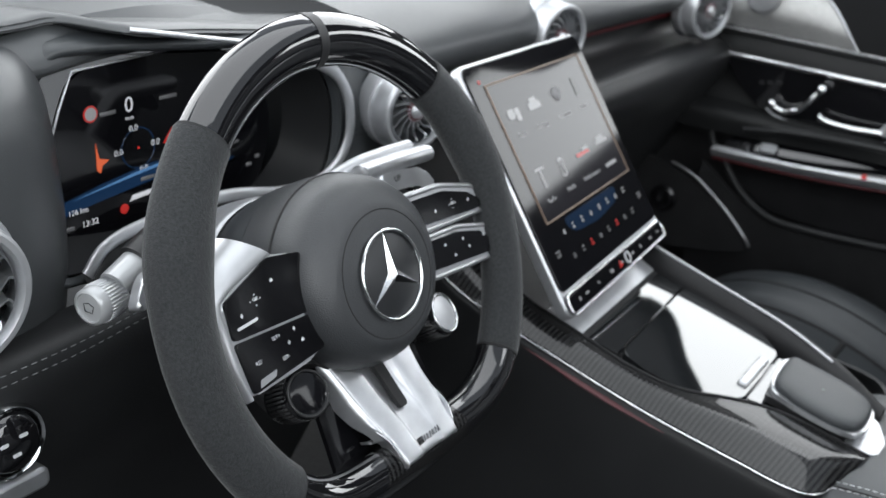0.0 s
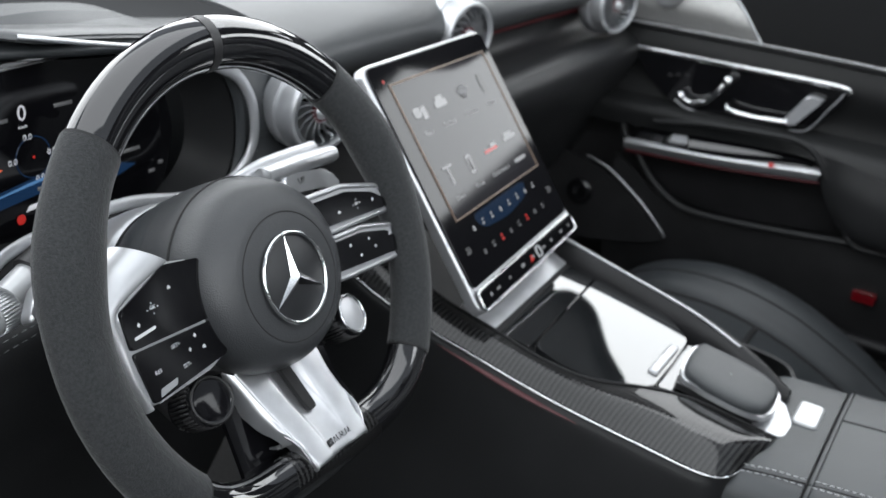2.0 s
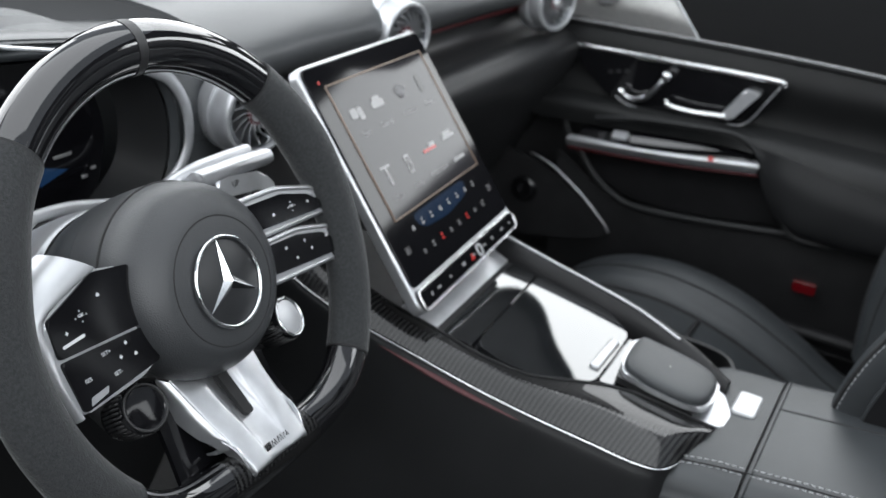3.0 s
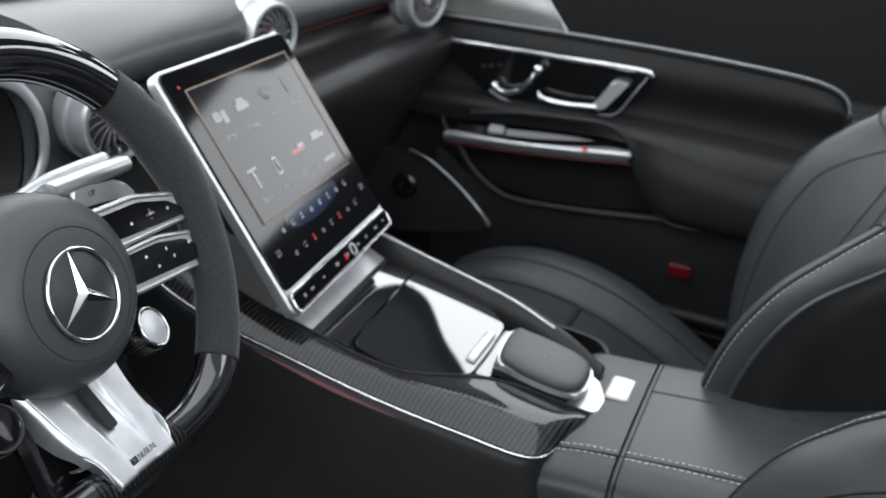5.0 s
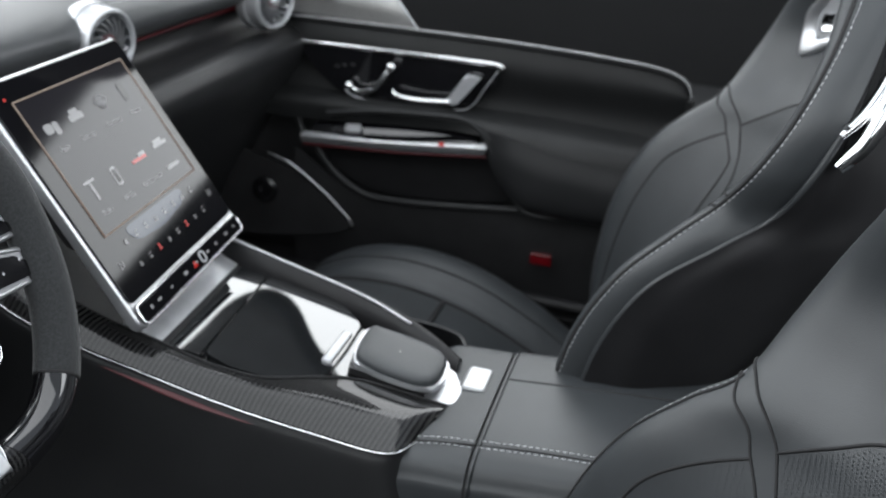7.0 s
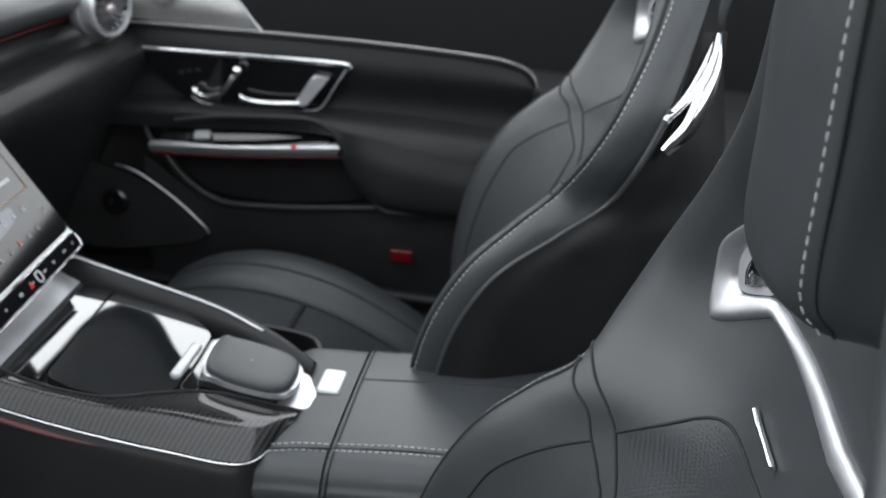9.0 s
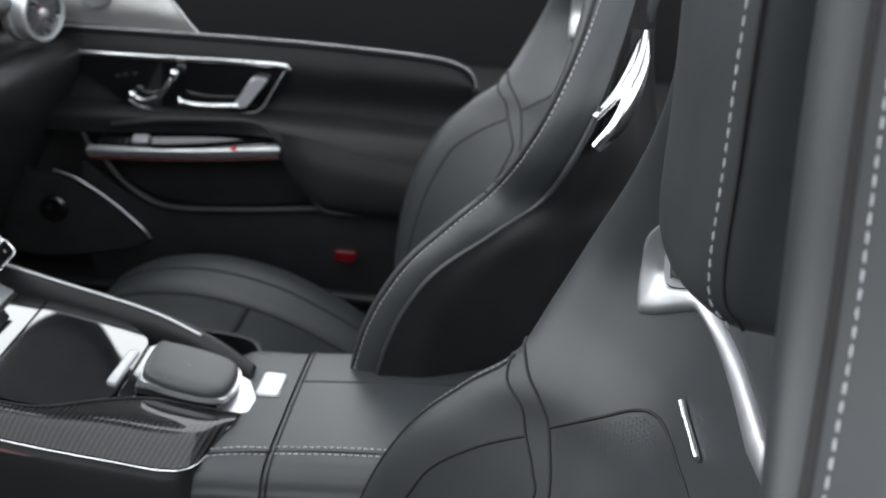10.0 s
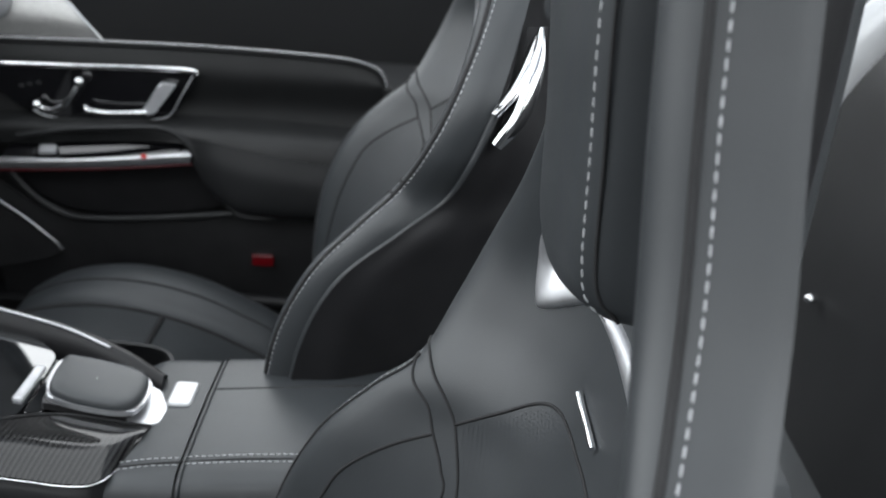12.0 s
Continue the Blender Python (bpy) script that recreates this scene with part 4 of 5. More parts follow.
def rail(s):
    inner = [(-0.05, 0.085, 0.800), (0.03, 0.093, 0.752), (0.10, 0.090, 0.722), (0.16, 0.0885, 0.707), (0.20, 0.0935, 0.701), (0.225, 0.0950, 0.698), (0.265, 0.0885, 0.693), (0.31, 0.058, 0.6875), (0.345, 0.041, 0.683), (0.39, 0.0365, 0.677), (0.428, 0.032, 0.670)]
    outer = [(-0.05, 0.120, 0.772), (0.03, 0.126, 0.730), (0.10, 0.126, 0.7085), (0.16, 0.126, 0.697), (0.20, 0.126, 0.6895), (0.24, 0.126, 0.683), (0.285, 0.126, 0.6775), (0.337, 0.126, 0.673), (0.385, 0.126, 0.6695), (0.408, 0.112, 0.6675), (0.4235, 0.060, 0.6665)]
    mid = [tuple((a + b) / 2 + (0.0045 if i == 2 else 0) for i, (a, b) in enumerate(zip(p, q))) for p, q in zip(inner, outer)]
    return [[V(x, s * y, z) for x, y, z in r] for r in (inner, mid, outer)]


for s in (-1, 1):
    rr = rail(s)
    if s < 0:
        part("carbon_rail", loft(rr, 14, 60, thick=0.003 * s), CARBON, console, "glossy carbon weave rail")
    if s < 0:
        part("chrome_line", tube([p + V(0, s * 0.001, -0.002) for p in cr(rr[2], 60)], 0.0010, 8), CHROME, console, "thin chrome line")
        # strip made wide and dim to imitate its red glow on the side panel
        part("ambient_strip", tube([p + V(0, s * 0.0015, -0.0100) for p in cr(rr[2][2:7], 40)], 0.0058, 10, r2=0.0025, taper=lambda g: 0.25 + 0.75 * math.sin(math.pi * g)), AMBIENT, console, "dim red ambient strip, widened to imitate its glow")
        part("inner_line", tube([p + V(0, 0, 0.0005) for p in cr(rr[0], 60)], 0.0012, 6), SEAM, console)
    part("side_panel", loft([[p + V(0, s * 0.0005, -0.004) for p in rr[2]], [p + V(0, s * 0.006, -0.02) for p in rr[2]], [V(p.x, s * 0.142, 0.58) for p in rr[2]], [V(p.x, s * 0.15, 0.42) for p in rr[2]], [V(p.x, s * 0.15, 0.24) for p in rr[2]]], 24, 40, thick=0.004), LEATHER_D, console, "dark leather side")
# padded far rail beside the lid
part("padded_rail", loft([[V(0.05, y, 0.742 + k), V(0.12, y, 0.728 + k), V(0.2, y - 0.006, 0.712 + k), V(0.30, y - 0.02, 0.697 + k), V(0.37, y - 0.045, 0.686 + k), V(0.42, y - 0.07, 0.672 + k)] for y, k in ((0.1005, -0.024), (0.1035, -0.008), (0.111, 0.003), (0.121, 0.005), (0.131, -0.003), (0.136, -0.022))], 14, 36, thick=0.003), SHELL, console, "slim black padded rail")
part("rail_line", tube(cr([V(0.06, 0.113, 0.7465), V(0.12, 0.114, 0.7335), V(0.2, 0.109, 0.718), V(0.30, 0.094, 0.703), V(0.36, 0.072, 0.693)], 40), 0.0016, 6), SATIN, console)
# deck and lacquer lid
def deck_z(x):
    return 0.702 - (x - 0.16) * 0.125


part("deck", loft([[V(x, -w, deck_z(x) - 0.004), V(x, 0, deck_z(x) - 0.004), V(x, w, deck_z(x) - 0.004)] for x, w in ((0.12, 0.102), (0.2, 0.092), (0.3, 0.066), (0.35, 0.045), (0.43, 0.012))], 20, 10, thick=-0.02), GLOSS, console)
DM = basis((0.16, 0, 0.7035), (1, 0, -0.125), (0, 1, 0))
part("front_tray", prism(roundpoly([(0.0005, -0.085), (-0.0085, 0.108), (0.0275, 0.104), (0.0385, -0.084)], 0.002), -0.004, 0.001, DM, 0.0008), MIRROR_BLACK, console, "mirror-black lacquer tray edge")
# pale satin stands in for the bright reflection on this lacquer band
part("front_ramp", prism(roundpoly([(-0.040, -0.086), (-0.044, 0.110), (-0.0090, 0.108), (0.0000, -0.085)], 0.002), -0.004, 0.0012, DM @ Matrix.Rotation(radians(12), 4, "Y"), 0.0008), SATIN, console, "ramp under the display, mirrored brightness given by pale satin")
part("tray_groove", prism(roundpoly([(0.0005, -0.084), (-0.0085, 0.108), (-0.0035, 0.108), (0.0075, -0.084)], 0.0005), 0.001, 0.0014, DM), SEAM, console)
lid = part("lid", prism(roundpoly([(0.0415, -0.0785), (0.0312, 0.0995), (0.091, 0.0995), (0.127, 0.0835), (0.1515, 0.0600), (0.1540, 0.0), (0.1538, -0.0500), (0.145, -0.0600), (0.105, -0.0850), (0.071, -0.0885)], 0.010, 5), -0.004, 0.002, DM, 0.0012), MIRROR_BLACK, console, "mirror-black lacquer lid")
part("lid_handle", prism(rrect(0.0105, 0.064, 0.003, cx=0.1455, cy=0.002), 0.002, 0.0055, DM, 0.002), SATIN, lid, "small satin silver grip")
part("handle_slot", prism(rrect(0.004, 0.050, 0.0015, cx=0.1455, cy=0.002), 0.0055, 0.0058, DM), SILVER, lid)
part("deck_band", prism(roundpoly([(0.1548, 0.055), (0.172, 0.049), (0.172, -0.040), (0.1568, -0.045), (0.1574, 0.0)], 0.003), -0.004, 0.0012, DM, 0.001), MIRROR_BLACK, console, "mirror-black lacquer band")
part("deck_plate", prism(roundpoly([(0.238, 0.036), (0.262, 0.032), (0.277, 0.0), (0.275, -0.029), (0.245, -0.033), (0.252, 0.0)], 0.006), -0.004, 0.0012, DM, 0.001), SILVER, console, "pale satin plate")
# hand rest
rest = thing("hand_rest", (0.36, 0.0, 0.67), "padded grey hand rest with silver edging on the console", "hand rest")
part("silver_edge", prism(smooth2d([(0.163, 0.036), (0.178, 0.0425), (0.236, 0.0365), (0.256, 0.021), (0.256, -0.023), (0.236, -0.0365), (0.190, -0.0345), (0.168, -0.020)], 48), 0.0075, 0.0125, DM, 0.0015), SILVER, rest, "silver edging")
part("skirt", prism(smooth2d([(0.168, 0.033), (0.18, 0.038), (0.233, 0.032), (0.250, 0.019), (0.250, -0.021), (0.233, -0.032), (0.18, -0.034), (0.168, -0.027)], 48), 0.001, 0.0078, DM), PLASTIC, rest)
part("pad", loft([[DM @ V(0.209 + (x - 0.209) * k, y * k, z) for x, y in ((0.166, 0.035), (0.18, 0.041), (0.21, 0.040), (0.24, 0.034), (0.254, 0.018), (0.254, -0.020), (0.24, -0.035), (0.212, -0.0365), (0.190, -0.033), (0.170, -0.019))] for k, z in ((0.95, 0.0115), (0.985, 0.013), (0.975, 0.0165), (0.9, 0.0198), (0.6, 0.0213), (0.02, 0.0217))], 20, 48, True), LEATHER, rest, "grey leather pad")
part("foot", prism(rrect(0.08, 0.05, 0.01, cx=0.21), -0.001, 0.003, DM), PLASTIC, rest)

# ---- armrest box ----
arm = thing("armrest_box", (0.7, 0, 0.3), "grey leather armrest box with pale double stitching", "armrest")
def arm_sec(x, z, w):
    return [V(x, -w - 0.012, z - 0.30), V(x, -w - 0.012, z - 0.06), V(x, -w - 0.006, z - 0.018), V(x, -w + 0.006, z - 0.004), V(x, -w + 0.03, z), V(x, 0, z + 0.002), V(x, w - 0.03, z), V(x, w - 0.006, z - 0.004), V(x, w + 0.006, z - 0.018), V(x, w + 0.012, z - 0.06), V(x, w + 0.012, z - 0.30)]


part("front_pad", loft([arm_sec(0.396, 0.661, 0.110), arm_sec(0.408, 0.6655, 0.112), arm_sec(0.43, 0.668, 0.112), arm_sec(0.4667, 0.6697, 0.112)], 14, 60, thick=-0.004), LEATHER, arm, "grey leather front pad")
part("lid", loft([arm_sec(0.4695, 0.6703, 0.112), arm_sec(0.485, 0.673, 0.112), arm_sec(0.62, 0.683, 0.112), arm_sec(0.8, 0.69, 0.112), arm_sec(1.0, 0.69, 0.112)], 30, 60, thick=-0.004), LEATHER, arm, "grey leather lid")
part("gap", loft([[p + V(0.0, 0, -0.004) for p in arm_sec(x, 0.669, 0.1115)] for x in (0.4655, 0.4707)], 3, 60), SEAM, arm)
part("lid_split", tube(cr([V(0.472, 0.035, 0.6732), V(0.55, 0.037, 0.6795), V(0.7, 0.04, 0.689), V(0.95, 0.04, 0.692)], 30), 0.0012, 6), SEAM, arm)
for dy in (0.0, 0.011):
    part("stitching", stitches(cr([V(0.414, -0.099 + dy, 0.6665), V(0.44, -0.094 + dy, 0.6688), V(0.466, -0.092 + dy, 0.6702)], 24), 0.0042, 0.0018, 0.00045, V(0, 0, 0.0010)), THREAD, arm, "pale stitching")
    part("stitching", stitches(cr([V(0.473, -0.092 + dy, 0.672), V(0.56, -0.09 + dy, 0.679), V(0.75, -0.09 + dy, 0.688)], 40), 0.0042, 0.0018, 0.00045, V(0, 0, 0.0010)), THREAD, arm, "pale stitching")
part("stitch_groove", tube(cr([V(0.414, -0.0935, 0.6665), V(0.47, -0.0865, 0.671), V(0.56, -0.0845, 0.679), V(0.75, -0.0845, 0.688)], 40), 0.001, 5), SEAM, arm)
part("release_button", prism(rrect(0.024, 0.044, 0.005, cx=0.444, cy=0.026), 0.666, 0.6735, bevel=0.002), WHITE_BTN, arm, "pale metal release button")

# ---- passenger door ----
door = thing("passenger_door", (0.3, 0.72, 0.3), "dark leather passenger door trim with chrome strips", "car door")
BELT = [(-0.30, 0.850), (-0.05, 0.866), (0.18, 0.872), (0.35, 0.874), (0.50, 0.871), (0.565, 0.864), (0.595, 0.845), (0.603, 0.80)]


def Dp(x, z, y=0.66):
    return V(x, y, z)


part("door_shell", loft([[Dp(x, 0.80, 0.695) for x in (-0.35, -0.05, 0.2, 0.4, 0.55, 0.70)], [Dp(x, 0.66, 0.70) for x in (-0.35, -0.05, 0.2, 0.4, 0.55, 0.70)], [Dp(x, 0.45, 0.71) for x in (-0.35, -0.05, 0.2, 0.4, 0.55, 0.70)], [Dp(x, 0.24, 0.70) for x in (-0.35, -0.05, 0.2, 0.4, 0.55, 0.70)]], 14, 30, thick=0.05), PLASTIC, door, "black lower door shell")
part("belt_roll", tube(cr([Dp(x, z - 0.004, 0.668) for x, z in BELT], 60), 0.0055, 12, up=V(0, 1, 0)), LEATHER_D, door, "rolled leather belt edge")
part("belt_line", tube(cr([Dp(x, z + 0.001, 0.661) for x, z in BELT[1:]], 60), 0.0008, 6, up=V(0, 1, 0)), SATIN, door)
# upper field swelling over the handle recess and the armrest
part("upper_field", loft([[Dp(x, z - 0.006, 0.668) for x, z in BELT], [Dp(x, 0.83, 0.662) for x in (-0.3, -0.05, 0.15, 0.32, 0.45, 0.53, 0.585, 0.605)], [Dp(x, 0.79, 0.672) for x in (-0.3, -0.05, 0.15, 0.32, 0.45, 0.53, 0.585, 0.61)], [Dp(x, 0.755, 0.668) for x in (-0.3, -0.05, 0.15, 0.32, 0.45, 0.53, 0.6, 0.64)]], 18, 50, thick=0.006), DOOR_LEATHER, door, "dark leather upper field")
part("arm_swell", loft([[V(x, y, z) for x, y, z in r] for r in (
    [(-0.3, 0.668, 0.755), (0.0, 0.668, 0.757), (0.2, 0.668, 0.762), (0.32, 0.668, 0.768), (0.45, 0.668, 0.768), (0.62, 0.668, 0.76)],
    [(-0.3, 0.640, 0.735), (0.0, 0.640, 0.742), (0.2, 0.640, 0.752), (0.32, 0.632, 0.755), (0.45, 0.622, 0.748), (0.64, 0.63, 0.74)],
    [(-0.3, 0.640, 0.70), (0.0, 0.640, 0.712), (0.2, 0.640, 0.728), (0.315, 0.622, 0.735), (0.45, 0.606, 0.705), (0.66, 0.62, 0.70)])], 14, 50, thick=0.006), DOOR_LEATHER, door, "padded armrest swell")
part("arm_pad", loft([[V(x, y, z) for x, y, z in r] for r in (
    [(0.313, 0.625, 0.745), (0.36, 0.612, 0.742), (0.45, 0.604, 0.728), (0.55, 0.608, 0.72), (0.68, 0.62, 0.72)],
    [(0.322, 0.622, 0.70), (0.37, 0.602, 0.695), (0.45, 0.596, 0.685), (0.55, 0.60, 0.68), (0.68, 0.62, 0.68)],
    [(0.352, 0.630, 0.65), (0.39, 0.612, 0.638), (0.46, 0.608, 0.635), (0.55, 0.61, 0.635), (0.68, 0.625, 0.64)],
    [(0.372, 0.675, 0.628), (0.40, 0.672, 0.620), (0.46, 0.67, 0.62), (0.55, 0.67, 0.625), (0.68, 0.67, 0.63)])], 18, 40, thick=0.006), LEATHER_D, door, "grey leather arm pad")
hp = part("handle_plate", prism(roundpoly([(-0.006, 0.829), (0.14, 0.833), (0.315, 0.838), (0.319, 0.822), (0.285, 0.772), (0.262, 0.763), (0.18, 0.752), (0.105, 0.748), (0.06, 0.764), (0.02, 0.796)], 0.012), 0, 0.004, basis((0, 0.661, 0), (1, 0, 0), (0, 0, 1)), 0.001), GLOSS, door, "glossy black handle plate")
part("chrome_strip", tube(cr([Dp(-0.005, 0.830, 0.656), Dp(0.15, 0.835, 0.655), Dp(0.30, 0.839, 0.655), Dp(0.322, 0.833, 0.656)], 30), 0.0045, 8, r2=0.003, up=V(0, 1, 0)), CHROME, door, "bright chrome strip")
part("plate_rim", tube(cr([Dp(0.075, 0.764, 0.656), Dp(0.10, 0.755, 0.656), Dp(0.175, 0.752, 0.656), Dp(0.256, 0.761, 0.656), Dp(0.279, 0.770, 0.656), Dp(0.298, 0.802, 0.656), Dp(0.314, 0.830, 0.656)], 50), 0.0013, 6), SATIN, door)
hd = part("door_handle", tube(cr([Dp(0.158, 0.779, 0.640), Dp(0.165, 0.774, 0.634), Dp(0.20, 0.772, 0.634), Dp(0.25, 0.776, 0.636)], 24), 0.0035, 10, r2=0.0048), CHROME, door, "chrome door pull")
part("handle_end", prism(roundpoly([(0.238, 0.771), (0.258, 0.771), (0.292, 0.818), (0.268, 0.820)], 0.005), 0.0, 0.012, basis((0, 0.652, 0), (1, 0, 0), (0, 0, 1)), 0.003), SATIN, hd, "satin grip end")
part("lock_lever", join(tube(cr([Dp(0.085, 0.775, 0.645), Dp(0.105, 0.770, 0.638), Dp(0.128, 0.778, 0.636)], 14), 0.0046, 10), tube(cr([Dp(0.128, 0.778, 0.636), Dp(0.140, 0.795, 0.638), Dp(0.150, 0.812, 0.642)], 14), 0.0045, 10), lathe([(0.0, 0.008), (0.006, 0.006), (0.008, 0.0), (0.006, -0.006), (0.0, -0.008)], 16, Matrix.Translation((0.152, 0.640, 0.815))), lathe([(0.0, 0.008), (0.006, 0.006), (0.008, 0.0), (0.006, -0.006), (0.0, -0.008)], 16, Matrix.Translation((0.086, 0.642, 0.776)))), CHROME, door, "chrome seat setting lever")
for x, z in ((0.06, 0.80), (0.072, 0.803), (0.086, 0.806)):
    part("memory_key", prism(rrect(0.008, 0.005, 0.002, 3, x, z), 0.004, 0.005, basis((0, 0.661, 0), (1, 0, 0), (0, 0, 1))), PLASTIC, hp)
# lower trim strip, switches and pocket
sw = part("switch_plate", loft([[V(x, 0.628, z) for x, z in ((0.03, 0.690), (0.17, 0.704), (0.30, 0.722))], [V(x, 0.645, z + 0.012) for x, z in ((0.035, 0.695), (0.17, 0.708), (0.298, 0.728))], [V(x, 0.66, z + 0.032) for x, z in ((0.05, 0.69), (0.17, 0.704), (0.295, 0.722))]], 8, 30, thick=0.004), GLOSS, door, "glossy switch plate")
part("window_switch", prism(rrect(0.026, 0.016, 0.004), 0, 0.007, basis((0.10, 0.636, 0.708), (1, 0, 0.1), (0, 1, 0.6)), 0.002), SATIN, sw, "silver window switch")
part("trim_strip", loft([[V(x, 0.633, z) for x, z in ((0.018, 0.694), (0.17, 0.707), (0.312, 0.724))], [V(x, 0.626, z) for x, z in ((0.016, 0.688), (0.17, 0.70), (0.315, 0.717))], [V(x, 0.630, z) for x, z in ((0.018, 0.677), (0.17, 0.688), (0.312, 0.705))]], 8, 30, thick=0.004), SILVER, door, "bright satin silver strip")
part("ambient_strip", tube(cr([V(0.02, 0.632, 0.674), V(0.17, 0.632, 0.685), V(0.315, 0.632, 0.702)], 24), 0.0016, 6), AMBIENT, door, "red ambient strip")
part("red_lamp", prism(circle(0.004, 12), 0, 0.002, basis((0.245, 0.626, 0.712), (1, 0, 0.1), (0, 0.3, 1))), GLOW_RED, door, "small red lamp")
part("pocket_lip", tube(cr([V(0.000, 0.650, 0.715), V(0.012, 0.648, 0.690), V(0.036, 0.646, 0.668), V(0.069, 0.645, 0.632), V(0.110, 0.645, 0.607), V(0.149, 0.645, 0.600), V(0.243, 0.645, 0.606), V(0.377, 0.645, 0.622)], 60), 0.0055, 8), LEATHER_D, door, "padded pocket lip")
part("pad_edge", tube(cr([V(x, 0.622, z) for x, z in ((0.060, 0.733), (0.136, 0.748), (0.234, 0.757), (0.277, 0.757), (0.306, 0.741), (0.328, 0.71), (0.352, 0.669), (0.379, 0.634), (0.406, 0.626), (0.465, 0.633), (0.506, 0.642))], 70), 0.0045, 8), LEATHER_D, door, "rolled edge of the arm pad")
part("lower_field", loft([[V(x, 0.648, z) for x, z in ((0.0, 0.66), (0.10, 0.604), (0.23, 0.600), (0.38, 0.616), (0.6, 0.62))], [V(x, 0.655, 0.54) for x in (0.0, 0.1, 0.23, 0.38, 0.6)], [V(x, 0.67, 0.45) for x in (0.0, 0.1, 0.23, 0.38, 0.6)]], 10, 30, thick=0.005), PLASTIC, door)
part("pocket_back", prism(smooth2d([(0.03, 0.67), (0.30, 0.70), (0.36, 0.63), (0.23, 0.60), (0.10, 0.605)], 30), 0, 0.003, basis((0, 0.686, 0), (1, 0, 0), (0, 0, 1))), SHELL, door)
part("speaker_edge", tube(cr([V(-0.045, 0.642, 0.644), V(-0.030, 0.64, 0.642), V(0.002, 0.639, 0.631), V(0.054, 0.638, 0.598), V(0.096, 0.638, 0.562), V(0.107, 0.64, 0.547)], 30), 0.0019, 8), SILVER, door, "silver line round the speaker")
part("speaker_grille", prism(smooth2d([(-0.12, 0.63), (-0.04, 0.632), (0.02, 0.605), (0.07, 0.568), (0.09, 0.53), (-0.12, 0.50)], 40), 0, 0.006, basis((0, 0.652, 0), (1, 0, 0), (0, 0, 1)), 0.002), PLASTIC, door, "dark round speaker grille")
part("speaker_hub", lathe([(0.022, -0.004), (0.022, 0.004), (0.016, 0.008), (0.008, 0.004), (0.0, 0.006)], 24, basis((-0.048, 0.645, 0.580), (1, 0, 0), (0, 0, 1))), GLOSS, door)
part("reflector", prism(rrect(0.034, 0.018, 0.003, cx=0.418, cy=0.546), 0, 0.006, basis((0, 0.650, 0), (1, 0, 0), (0, 0, 1)), 0.001), REFLECTOR, door, "red safety reflector")
tw = part("tweeter_cover", loft([[V(x, y, z) for x, y, z in r] for r in (
    [(-0.02, 0.668, 0.872), (0.06, 0.662, 0.874), (0.12, 0.66, 0.875), (0.182, 0.66, 0.876)],
    [(-0.04, 0.665, 0.90), (0.04, 0.652, 0.905), (0.11, 0.65, 0.905), (0.162, 0.655, 0.90)],
    [(-0.06, 0.67, 0.94), (0.02, 0.66, 0.945), (0.08, 0.657, 0.945), (0.13, 0.66, 0.932)],
    [(-0.08, 0.675, 0.99), (-0.02, 0.67, 0.985), (0.03, 0.668, 0.98), (0.085, 0.668, 0.958)])], 16, 24, thick=0.004), MESH_SILVER, door, "silver perforated tweeter cover")
part("tweeter_edge", tube(cr([V(0.184, 0.657, 0.873), V(0.164, 0.652, 0.90), V(0.132, 0.656, 0.933), V(0.087, 0.664, 0.960), V(0.03, 0.665, 0.985)], 30), 0.002, 6), SATIN, tw)
part("tweeter_disc", lathe([(0.026, 0.0), (0.025, 0.004), (0.022, 0.005), (0.0, 0.003)], 32, basis((0.035, 0.650, 0.925), (1, 0, 0), (0, 0, 1)) @ Matrix.Rotation(math.pi, 4, "X") @ Matrix.Rotation(math.pi, 4, "X")), SILVER, tw)
structure("door_sill", loft([[V(x, y, z) for x in (-0.4, 0.2, 0.7, 1.2)] for y, z in ((0.66, 0.24), (0.66, 0.42), (0.655, 0.45), (0.70, 0.46))], 10, 16), SHELL, "black sill under the passenger door", "sill")
structure("sill_trim", tube([V(0.3, 0.645, 0.475), V(0.45, 0.645, 0.475), V(0.6, 0.645, 0.475)], 0.012, 8), SHELL, "grey trim piece beside the seat", "trim")

# ---- seats: built for the driver's place, local frame at the floor below the cushion ----
seat = thing("sports_seat", (0.5, -0.37, 0.24), "grey leather sports seat with pale stitching and a black shell back", "car seat", "front seats of the car")
SY = -0.37
# level: z, half width, ridge x, centre x, roll depth
LEV = [(0.46, 0.225, 0.545, 0.60, 0.040), (0.56, 0.238, 0.543, 0.635, 0.042), (0.66, 0.248, 0.558, 0.682, 0.042), (0.735, 0.249, 0.592, 0.722, 0.040), (0.785, 0.243, 0.636, 0.750, 0.040), (0.82, 0.234, 0.672, 0.768, 0.038),
       (0.865, 0.250, 0.698, 0.786, 0.034), (0.92, 0.250, 0.722, 0.805, 0.030), (0.98, 0.218, 0.739, 0.822, 0.026), (1.05, 0.168, 0.746, 0.834, 0.024), (1.14, 0.140, 0.746, 0.842, 0.024), (1.24, 0.120, 0.748, 0.845, 0.024), (1.30, 0.10, 0.775, 0.84, 0.024)]


